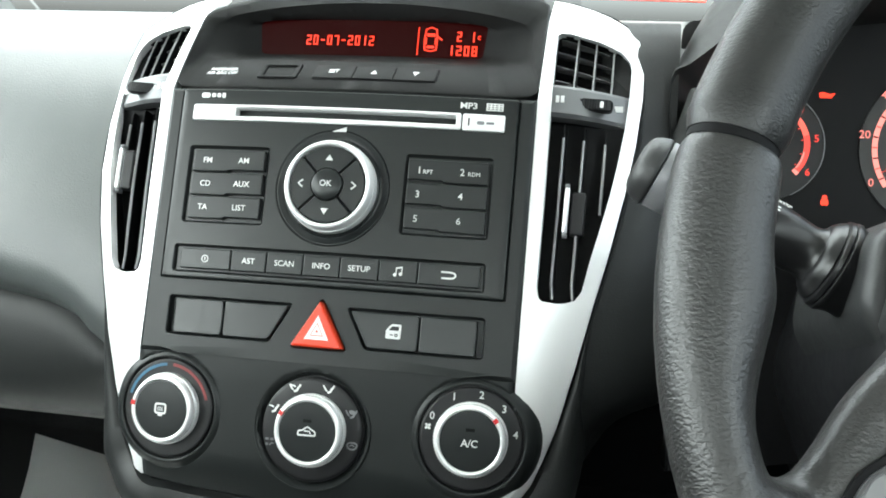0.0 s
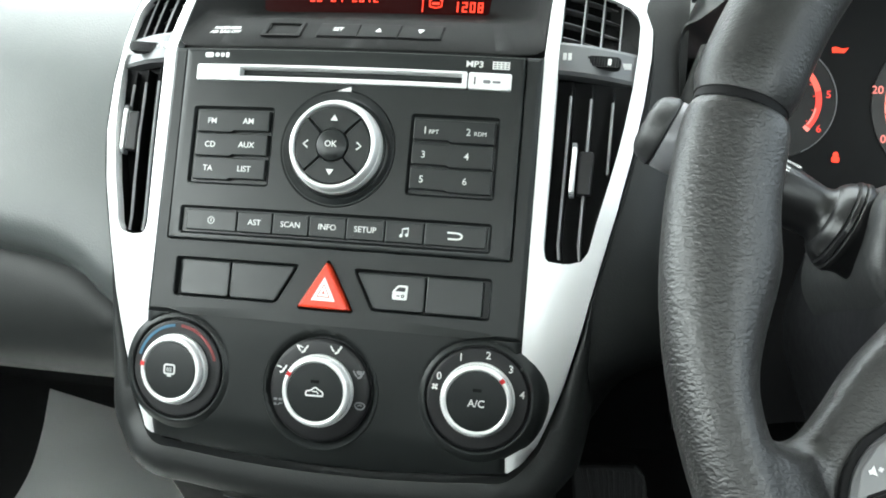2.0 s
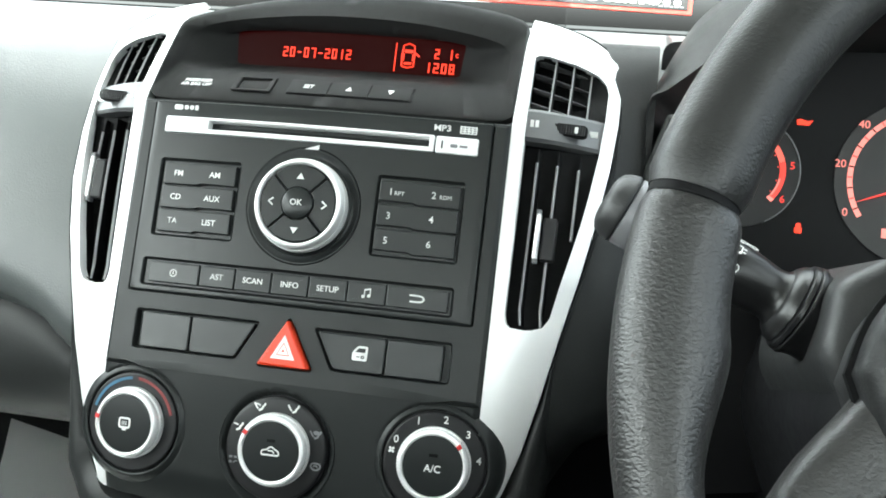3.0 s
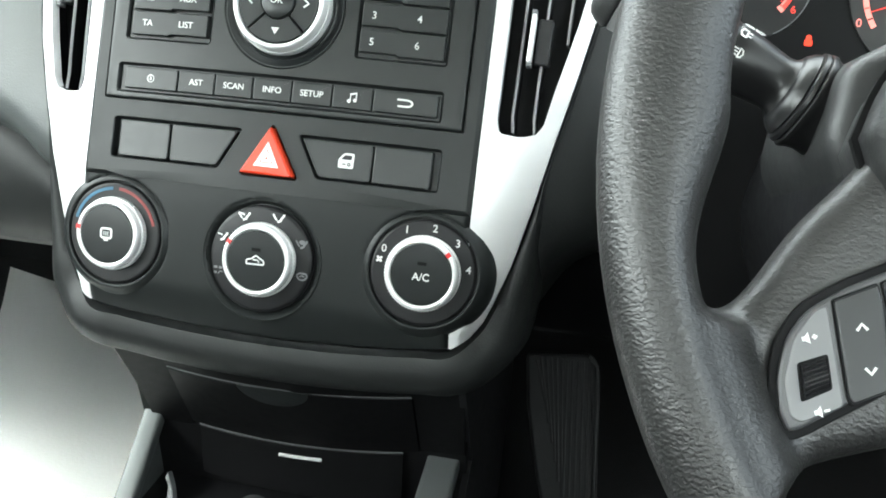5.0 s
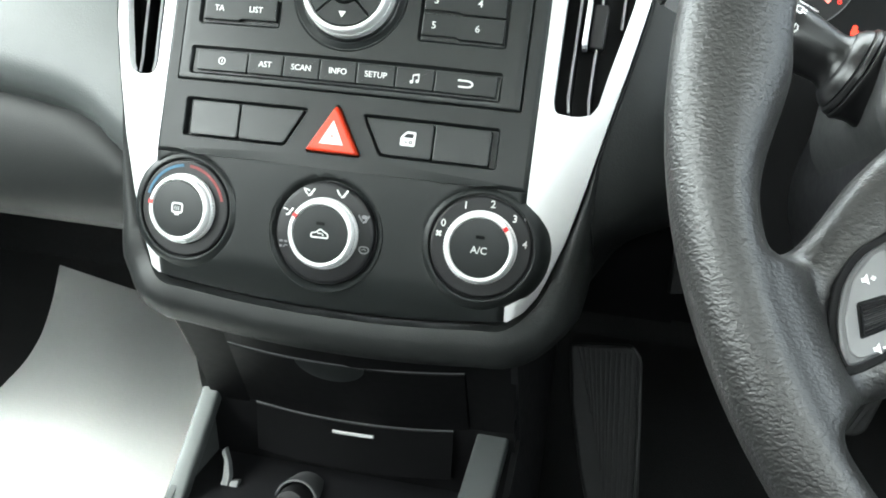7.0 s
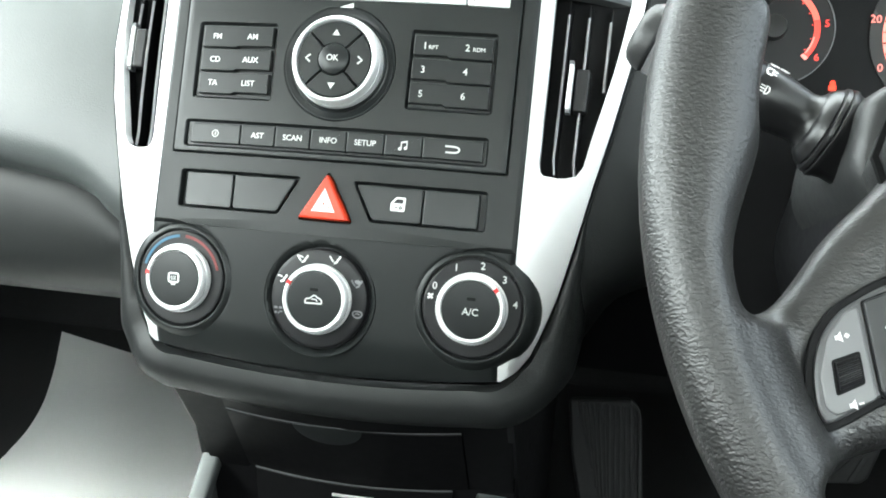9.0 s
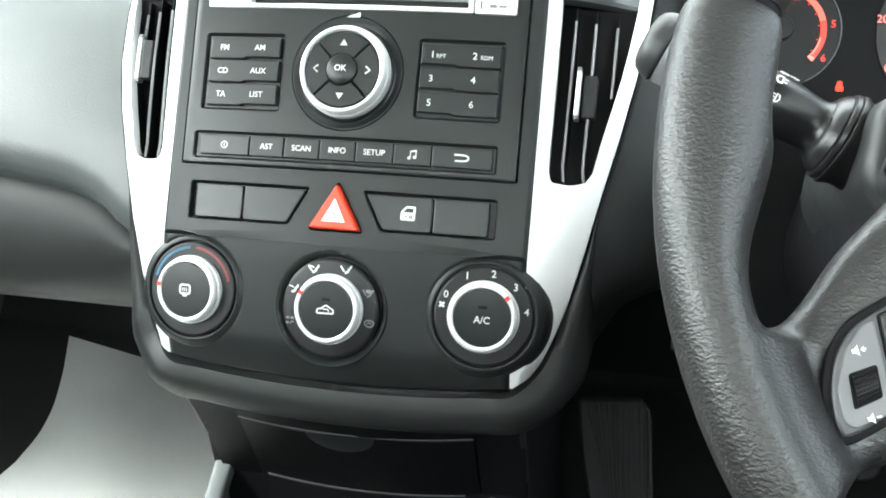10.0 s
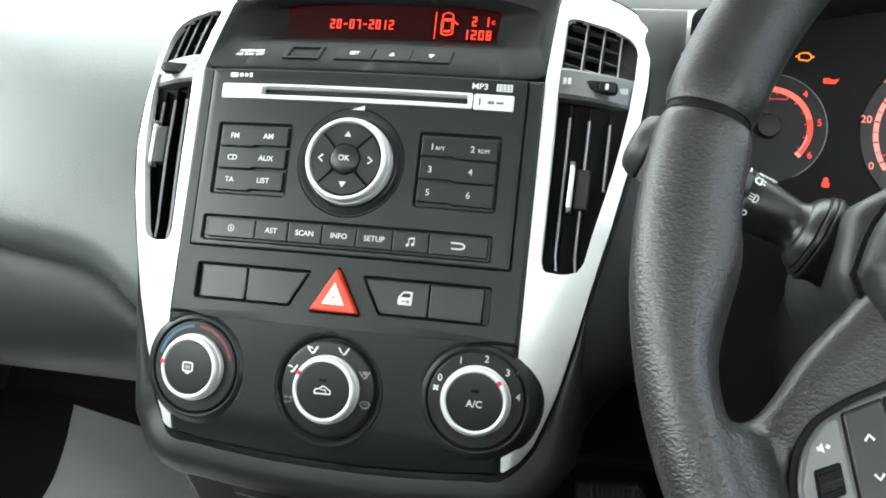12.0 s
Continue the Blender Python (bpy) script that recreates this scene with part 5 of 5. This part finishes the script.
mark([arc_band(GX, GZ, 0.0340, 0.0346, -62, 84, 50)], YG - 0.0013, gauge, GREY, "rim_line", "thin grey rim line", 0.0006)
mark([arc_band(GX, GZ, 0.0228, 0.0262, 14, 98, 30)], YG - 0.0013, gauge, material("light_red_scale", (0.5, 0.06, 0.05), 0.5, emit=(1.0, 0.12, 0.08), power=0.12), "pale_arc")
mark([arc_band(GX, GZ, 0.0228, 0.0262, -38, 13.4, 20)], YG - 0.0013, gauge, NEEDLE, "red_arc", "red limit arc")
mark([arc_band(GX, GZ, 0.0226, 0.0264, -44, -38.6, 4), arc_band(GX, GZ, 0.0228, 0.0238, -37, -10, 12)], YG - 0.0014, gauge, SCALE, "scale_end")
for ch, a in (("4", 47), ("5", 8), ("6", -33)):
    legend(ch, 0.0062, GX + 0.0300 * math.cos(radians(a)), GZ + 0.0300 * math.sin(radians(a)), YG - 0.0015, gauge, NEEDLE, "scale_figure")
mark([arc_band(GX, GZ, 0.0214, 0.0222, a - 1, a + 1, 2) for a in (80, 62, 46, 27, 8, -14, -33)] + [box2(GX - 0.001, GZ + 0.0180, GX + 0.010, GZ + 0.0184)], YG - 0.0014, gauge, NEEDLE, "tick")
part("needle_hub", lathe([(0.0074, YG - 0.0012), (0.0074, YG - 0.006), (0.0068, YG - 0.0072), (0.002, YG - 0.0076)], GX, GZ, 32), GLOSS, gauge)
mark([box2(GX - 0.012, GZ - 0.0062, GX - 0.0105, GZ - 0.0045), box2(GX - 0.016, GZ - 0.0066, GX - 0.014, GZ - 0.0050)], YG - 0.0014, gauge, SCALE, "tick")
SX, SZ = 0.3295, 0.1150
speedo = part("speedometer", plate(circle(SX, SZ, 0.0500, 72), YG - 0.0012, YG, 0.0003), material("grey_dial_card", (0.009, 0.009, 0.009), 0.5, vary=0.1), cluster, "speedometer disc")
mark([arc_band(SX, SZ, 0.0398, 0.0428, 110, 213, 40)], YG - 0.0013, speedo, SCALE, "speed_arc", "pale red lit scale")
for ch, a in (("0", 206), ("20", 170.5), ("40", 137.5)):
    legend(ch, 0.0066, SX + 0.0476 * math.cos(radians(a)), SZ + 0.0476 * math.sin(radians(a)), YG - 0.0015, speedo, SCALE, "scale_figure")
for i in range(10):
    a = 206 - 8.8 * i
    mark([[(SX + r * math.cos(radians(a + d)), SZ + r * math.sin(radians(a + d))) for r, d in ((0.0400, -0.6), (0.0427, -0.6), (0.0427, 0.6), (0.0400, 0.6))]], YG - 0.0016, speedo, VOID if i % 2 == 0 else NEEDLE, "tick")
part("needle", plate([(SX - 0.0385, SZ - 0.0150), (SX - 0.004, SZ - 0.0002), (SX - 0.003, SZ - 0.0022)], YG - 0.005, YG - 0.003, 0.0003), NEEDLE, speedo, "red lit needle")
mark([box2(SX - 0.022, SZ - 0.034, SX + 0.02, SZ - 0.0285)], YG - 0.0014, speedo, SCALE, "odometer_window")
cx, cz = 0.2452, 0.1615
mark([stroke([(cx - 0.0036, cz - 0.0020), (cx - 0.0036, cz + 0.0016), (cx - 0.0012, cz + 0.0024), (cx + 0.0016, cz + 0.0024), (cx + 0.0036, cz + 0.0008), (cx + 0.0036, cz - 0.0010), (cx + 0.0020, cz - 0.0026), (cx - 0.0036, cz - 0.0020)], 0.0009),
      box2(cx - 0.0056, cz - 0.0006, cx - 0.0040, cz + 0.0006), box2(cx + 0.0040, cz - 0.0006, cx + 0.0054, cz + 0.0006)], YG, cluster, AMBER, "engine_lamp", "amber engine lamp")
cx, cz = 0.2606, 0.1466
mark([[(cx - 0.0040, cz + 0.0012), (cx - 0.0018, cz + 0.0018), (cx + 0.0020, cz + 0.0006), (cx + 0.0054, cz + 0.0014), (cx + 0.0030, cz - 0.0018), (cx - 0.0036, cz - 0.0018)]], YG, cluster, LEDRED, "oil_lamp", "red oil lamp")
cx, cz = 0.2618, 0.0828
mark([circle(cx, cz + 0.0016, 0.0015, 16), rounded(box2(cx - 0.0021, cz - 0.0030, cx + 0.0021, cz + 0.0004), 0.0008)], YG, cluster, LEDRED, "belt_lamp", "red belt lamp")
hood = thing("instrument_hood", (0.36, 0.08, 0.16), "dark grey curved hood over the instruments", "instrument hood", frame=PANEL @ Matrix.Translation((0.002, 0, 0.004)))
lineA = smooth_line([(0.172, 0.060), (0.1675, 0.095), (0.1660, 0.129), (0.1755, 0.1375), (0.186, 0.1465), (0.196, 0.1555), (0.2085, 0.1665), (0.225, 0.181), (0.262, 0.200), (0.31, 0.210), (0.36, 0.213)], 4)
lineB = smooth_line([(0.174, 0.055), (0.1685, 0.098), (0.1670, 0.138), (0.1725, 0.1555), (0.1835, 0.1795), (0.1925, 0.194), (0.207, 0.208), (0.226, 0.220), (0.262, 0.234), (0.31, 0.243), (0.36, 0.246)], 4)
lineC = smooth_line([(0.188, 0.050), (0.186, 0.090), (0.188, 0.128), (0.192, 0.1365), (0.197, 0.145), (0.204, 0.1535), (0.213, 0.162), (0.228, 0.173), (0.262, 0.184), (0.31, 0.190), (0.36, 0.192)], 4)


def both(line):
    return line + [(0.72 - x, z) for x, z in line[-2::-1]]


rings = [[(x, 0.128, z) for x, z in both(lineC)], [(x, 0.100, z) for x, z in both(lineC)], [(x, 0.053, z - 0.0015) for x, z in both(lineA)], [(x, 0.050, z) for x, z in both(lineA)], [(x, 0.0515, z + 0.001) for x, z in both(lineA)], [(x * 0.55 + u * 0.45, 0.062, z * 0.5 + w * 0.5 + 0.0005) for (x, z), (u, w) in zip(both(lineA), both(lineB))],
         [(x, 0.088, z) for x, z in both(lineB)], [(x, 0.14, z + 0.006) for x, z in both(lineB)], [(x, 0.30, z + 0.045) for x, z in both(lineB)]]
part("shell", loft(rings, closed=False), PADBLACK, hood, angle=50)
part("side_cheek", plate(rounded([(0.168, 0.060), (0.196, 0.060), (0.196, 0.1215), (0.1765, 0.1240), (0.1665, 0.090)], 0.003), 0.0465, 0.10, 0.003), PADBLACK, hood, angle=50)

# ---- lower console: drawer, ashtray, tray and rails ----
LOWER = PANEL @ Matrix.Translation((0.003, 0, 0.009))
tunnel = thing("console_tunnel", (0, 0.1, -0.25), "black lower console tunnel with open storage tray", "console tunnel", frame=LOWER)
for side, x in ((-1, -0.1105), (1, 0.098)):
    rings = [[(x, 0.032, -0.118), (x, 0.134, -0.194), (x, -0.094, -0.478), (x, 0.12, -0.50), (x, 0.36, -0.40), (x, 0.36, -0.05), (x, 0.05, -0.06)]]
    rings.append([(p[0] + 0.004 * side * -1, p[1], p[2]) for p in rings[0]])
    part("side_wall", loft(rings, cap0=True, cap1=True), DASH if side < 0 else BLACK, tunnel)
part("tray_floor", loft([[(-0.112, 0.150, -0.236), (0.094, 0.150, -0.236), (0.094, -0.12, -0.336), (-0.112, -0.12, -0.336)], [(-0.112, 0.150, -0.246), (0.094, 0.150, -0.246), (0.094, -0.12, -0.346), (-0.112, -0.12, -0.346)]], cap0=True, cap1=True), BLACK, tunnel)
part("back_panel", loft([[(-0.113, 0.075, -0.125), (0.096, 0.075, -0.125), (0.096, 0.128, -0.200), (0.096, 0.150, -0.240), (-0.113, 0.150, -0.240), (-0.113, 0.128, -0.200)],
                        [(-0.113, 0.085, -0.125), (0.096, 0.085, -0.125), (0.096, 0.138, -0.200), (0.096, 0.160, -0.240), (-0.113, 0.160, -0.240), (-0.113, 0.138, -0.200)]], cap0=True, cap1=True), VOID, tunnel)
part("underside", loft([[(-0.092, 0.035, -0.128), (0.090, 0.035, -0.128), (0.090, 0.09, -0.122), (-0.092, 0.09, -0.122)], [(-0.092, 0.035, -0.122), (0.090, 0.035, -0.122), (0.090, 0.09, -0.116), (-0.092, 0.09, -0.116)]], cap0=True, cap1=True), BLACK, tunnel)


def drawer_face(x, v):
    """A place on the drawer's bowed face: v 0 at its top edge, 1 at its bottom edge."""
    bow = 1 - ((x + 0.006) / 0.072) ** 2
    return 0.074 + 0.046 * v - 0.006 * bow, -0.1535 - 0.0395 * v - 0.0040 * bow + 0.0030 * (x + 0.0785) / 0.1455


def surround(x, v):
    """The face round the drawer, a little behind it."""
    y, z = drawer_face(min(0.066, max(-0.0785, x)), v)
    return (x, y + 0.0012, z + (0.0 if x < 0 else 0.02 * (x - 0.066)))


for side, outer, inner in ((-1, [(-0.6, -0.1100), (-0.3, -0.1090), (0.0, -0.1070), (0.4, -0.1060), (0.8, -0.1060), (1.3, -0.107), (1.9, -0.107)], -0.0793),
                           (1, [(-0.6, 0.098), (-0.3, 0.098), (0.0, 0.097), (0.4, 0.096), (0.8, 0.095), (1.3, 0.095), (1.9, 0.095)], 0.0678)):
    rows = []
    for v, x in outer:
        row = [surround(inner + (x - inner) * i / 5, v) for i in range(6)]
        row.append((x, row[-1][1] + 0.02, row[-1][2]))
        rows.append(row)
    part("drawer_surround", loft(rows, closed=False), DRAWER_SHADE, tunnel, angle=50)
part("drawer_surround", loft([[surround(-0.0793 + 0.1471 * i / 20, v) for i in range(21)] for v in (-0.6, -0.3, -0.02)], closed=False), DRAWER_SHADE, tunnel, angle=50)


drawer = thing("storage_drawer", (0, 0.1, -0.17), "black flush storage drawer with a rounded finger pull", "drawer", frame=LOWER)
cols = [-0.0785 + 0.1455 * i / 30 for i in range(31)]
rows = [[(x, drawer_face(x, 0)[0] + 0.014, drawer_face(x, 0)[1] + 0.001) for x in cols], [(x, drawer_face(x, 0)[0] + 0.001, drawer_face(x, 0)[1] + 0.0008) for x in cols]]
rows += [[(x, drawer_face(x, v)[0], drawer_face(x, v)[1]) for x in cols] for v in (0.02, 0.2, 0.4, 0.6, 0.8, 0.985)]
rows += [[(x, drawer_face(x, 1)[0] + 0.001, drawer_face(x, 1)[1] - 0.0005) for x in cols], [(x, drawer_face(x, 1)[0] + 0.012, drawer_face(x, 1)[1] - 0.0005) for x in cols]]
part("front", loft(rows, closed=False), DRAWER_SHADE, drawer)
pull = [(-0.0120 + 0.0215 * math.cos(radians(180 + 180 * i / 18)), abs(math.sin(radians(180 * i / 18)))) for i in range(19)]
part("finger_pull", loft([[(x, drawer_face(x, 0.28 * s)[0] - 0.0008, drawer_face(x, 0.28 * s)[1]) for x, s in pull], [(-0.012 + (x + 0.012) * 0.93, drawer_face(x, 0.25 * s)[0] - 0.0014, drawer_face(x, 0.25 * s)[1]) for x, s in pull],
                          [(-0.012 + (x + 0.012) * 0.5, drawer_face(x, 0.10 * s)[0] - 0.0017, drawer_face(x, 0.10 * s)[1]) for x, s in pull]], cap1=True), BUTTON, drawer)
ash = thing("ashtray", (0, 0.12, -0.21), "black ashtray drawer with a thin bright metal strip", "ashtray", frame=LOWER)
rows = []
for v, dy in ((0.0, 0.012), (0.0, 0.001), (0.03, 0.0), (0.5, 0.002), (0.97, 0.004), (1.0, 0.014)):
    rows.append([(x, drawer_face(x, 1)[0] + 0.002 + dy + 0.010 * v, drawer_face(x, 1)[1] - 0.0018 - 0.034 * v) for x in cols[1:-2]])
part("front", loft(rows, closed=False), DRAWER_SHADE, ash)
tube_pts = [(x, drawer_face(x, 1)[0] + 0.0012, drawer_face(x, 1)[1] - 0.0085) for x in (-0.0185, -0.010, -0.001, 0.0085)]
part("metal_strip", tube(tube_pts, 0.0011, 8), CHROME, ash, "bright metal strip")
# thin pale tubes along both top edges stand for their line highlights
edge_pts = [(x, drawer_face(x, 1)[0] + 0.0012, drawer_face(x, 1)[1] - 0.0012) for x in cols[1:-2]]
part("top_edge", tube(edge_pts, 0.0006, 6), BAR, ash, "thin pale line painting the top edge's highlight")
edge_pts = [(x, drawer_face(x, 0)[0] - 0.0002, drawer_face(x, 0)[1] + 0.0006) for x in cols]
part("top_edge", tube(edge_pts, 0.0005, 6), BAR, drawer, "thin pale line painting the top edge's highlight")


def rail(x, w, label, top, bottom):
    r = thing("side_rail", (x, 0.1, -0.2), label, "rail", "tray side rails", frame=LOWER)
    a, b = Vector((x, *top)), Vector((x, *bottom))
    d = (b - a).normalized()
    up = Vector((0, -d.z, d.y))
    up = up if up.y < 0 else -up
    prof = rounded([(-w / 2, -0.010), (w / 2, -0.010), (w / 2, 0.0), (-w / 2, 0.0)], 0.0025, 4)
    rings = []
    for k, (t, s) in enumerate(((0.0, 0.85), (0.004, 1.0), (0.10, 1.0), (0.2, 1.0), (0.4, 1.0))):
        rings.append([tuple(a + d * t + Vector((u * s, 0, 0)) + up * v * (1 if k else 0.8)) for u, v in prof])
    part("rail", loft(rings, cap0=True, cap1=True), material("satin_grey_rail", (0.11, 0.117, 0.117), 0.38, metal=0.3, vary=0.05), r, angle=50)


rail(-0.1065, 0.0125, "satin grey rail along the passenger side of the tray", (0.124, -0.186), (0.085, -0.258))
rail(0.0820, 0.0200, "satin grey rail along the driver side of the tray", (0.128, -0.188), (0.077, -0.218))

socket = thing("power_socket", (-0.038, 0.125, -0.25), "round black power socket with a plug cap", "socket", frame=LOWER)


part("bezel", lathe([(0.0146, 0.135), (0.0146, 0.1135), (0.0142, 0.1125), (0.0130, 0.1125), (0.0125, 0.1140), (0.0125, 0.128)], -0.0360, -0.2520, 40, cap=False), BAR, socket, "satin ring")
part("plug", lathe([(0.0115, 0.125), (0.0115, 0.112), (0.0108, 0.106), (0.0100, 0.103), (0.0040, 0.102)], -0.0365, -0.2530, 32), BLACK, socket)
clip = thing("cup_clip", (-0.088, 0.11, -0.25), "grey plastic cup retaining clip in the tray", "clip", frame=LOWER)
CLIP = material("clip_grey", (0.14, 0.145, 0.15), 0.4, vary=0.08)
for name, o in (("blade", [(-0.0920, -0.2310), (-0.0900, -0.2270), (-0.0850, -0.2360), (-0.0822, -0.2440), (-0.0830, -0.2660), (-0.0900, -0.2660), (-0.0872, -0.2460), (-0.0885, -0.2350)]),
                ("spring", [(-0.0815, -0.2465), (-0.0758, -0.2455), (-0.0775, -0.2660), (-0.0820, -0.2660)])):
    part(name, plate(rounded(o, 0.0015, 3), 0.1135, 0.1185, 0.0008, slope=lambda x, z: 0.25 * (z + 0.245)), CLIP, clip)

# ---- footwells ----
outline = smooth_line([(-0.604, 0.606), (-0.571, 0.549), (-0.544, 0.502), (-0.511, 0.440), (-0.491, 0.398), (-0.473, 0.350), (-0.463, 0.308), (-0.458, 0.270), (-0.455, 0.12), (-0.455, -0.15)], 5) + [(-0.10, -0.15), (-0.10, 0.435), (-0.44, 0.555)]
bm = bmesh.new()
rings = []
for y, g in ((0.4005, 0.0), (0.4035, 0.0), (0.4040, -0.001)):
    rings.append([(x, z, y) for x, z in offset(ccw(outline), g)])
single("floor_mat", loft(rings, bm, cap0=True, cap1=True), PAPER, (-0.3, 0.3, 0.4), "white paper protective mat on the passenger floor", "floor mat", frame=WORLD)
rest = thing("foot_rest", (0.14, 0.3, -0.2), "black ribbed rubber foot rest in the driver footwell", "foot rest", frame=PANEL @ Matrix.Translation((0.004, 0, 0.018)))
fr = [(0.110, -0.152), (0.160, -0.147), (0.168, -0.156), (0.172, -0.20), (0.180, -0.300), (0.148, -0.300), (0.130, -0.248), (0.116, -0.195)]
part("plate", plate(rounded(fr, 0.006), 0.300, 0.312, 0.003, slope=lambda x, z: 0.10 * (z + 0.2)), FOOTRUBBER, rest)
for i in range(13):
    x = 0.1165 + 0.0042 * i
    zt = -0.1535 if x < 0.160 else -0.159
    zb = -0.296 if x + 0.01 > 0.148 else -0.190 - (x - 0.1165) * 3.4
    part("rib", plate([(x, zt), (x + 0.0020, zt), (x + 0.0150, zb), (x + 0.0130, zb)], 0.2992, 0.301, 0.0006, slope=lambda x, z: 0.10 * (z + 0.2)), FOOTRUBBER, rest)
part("edge", plate([(0.1600, -0.1478), (0.1676, -0.1555), (0.1718, -0.20), (0.1796, -0.2995), (0.1778, -0.2995), (0.1700, -0.20), (0.1658, -0.1565), (0.1590, -0.1500)], 0.2965, 0.302, 0.0008, slope=lambda x, z: 0.10 * (z + 0.2)), RUBBER, rest, "raised rubber edge")
# knee panel coloured near black in place of the footwell's shade
single("wall_knee", loft([[(0.178, 0.078, 0.05), (0.72, 0.085, 0.05), (0.72, 0.09, -0.06), (0.30, 0.09, -0.06), (0.178, 0.085, -0.08)], [(0.178, 0.14, 0.05), (0.72, 0.14, 0.05), (0.72, 0.15, -0.06), (0.30, 0.15, -0.06), (0.178, 0.15, -0.08)]], cap0=True, cap1=True), DRAWER_SHADE, (0.4, 0.1, 0),
       "knee panel under the steering column, coloured black for shade", "knee panel", kind="structure")

pedal = thing("brake_pedal", (0.31, 0.30, -0.15), "black rubber brake pedal with slanted ribs in the driver footwell", "pedal")
pd = [(0.276, -0.130), (0.352, -0.130), (0.350, -0.142), (0.3415, -0.1665), (0.3360, -0.1715), (0.290, -0.1765), (0.282, -0.170)]
part("pad", plate(rounded(pd, 0.005), 0.300, 0.310, 0.002), FOOTRUBBER, pedal)
for i in range(7):
    x = 0.272 + 0.0135 * i
    part("rib", plate([(x, -0.171 + 0.02 * max(0, i - 4)), (x + 0.004, -0.171 + 0.02 * max(0, i - 4)), (min(0.350, x + 0.050), -0.134), (min(0.345, x + 0.045), -0.134)], 0.2988, 0.3008, 0.0005), FOOTRUBBER, pedal)
part("arm", prism_x([(0.309, -0.165), (0.309, -0.140), (0.40, -0.02), (0.70, 0.12), (0.70, 0.10), (0.41, -0.04), (0.33, -0.150)], 0.306, 0.320), BLACK, pedal, "steel pedal arm")

# ---- sign on the dashboard top ----
SY = 0.300
sign = thing("price_sign", (0.02, SY, 0.262), "black card sign with red border propped on a clear foot", "sign")


def sign_y(x, z):
    return 0.10 * (z - 0.28)


def tipped(shape):
    """The card stands a little askew: its driver side is lower."""
    return place2(shape, 0.046, 0.2832, -1.1)


part("border", plate(rounded(tipped(box2(-0.252, 0.0, 0.155, 0.300)), 0.001, 2), SY, SY + 0.002, 0.0003, slope=sign_y), SIGNRED, sign, "red border")
part("card", plate(tipped(box2(-0.2485, 0.0034, 0.1515, 0.2965)), SY - 0.0006, SY + 0.0008, 0.0003, slope=sign_y), SIGNBLACK, sign)
me = wordmesh("for details!!", 0.0316, 0, 0, 0, bold=0.0010)
for v in me.vertices:
    (v.co.x, v.co.z), = tipped([(v.co.x + 0.0745, v.co.z + 0.0172)])
    v.co.y += SY - 0.0010 + sign_y(0, v.co.z)
me.materials.append(PAINT)
part("lettering", me, PAINT, sign, "white lettering")
bm = bmesh.new()
for i in range(5):
    plate(tipped(box2(0.128 + 0.0042 * i, 0.0052, 0.1314 + 0.0042 * i, 0.0066)), SY - 0.0010, SY, 0.0001, bm, slope=sign_y)
part("small_print", bm, GREY, sign, "small grey lettering bar")
part("foot", slab(-0.10, SY - 0.006, 0.2600, 0.10, SY + 0.012, 0.2870), GLASS, sign, "clear plastic foot")
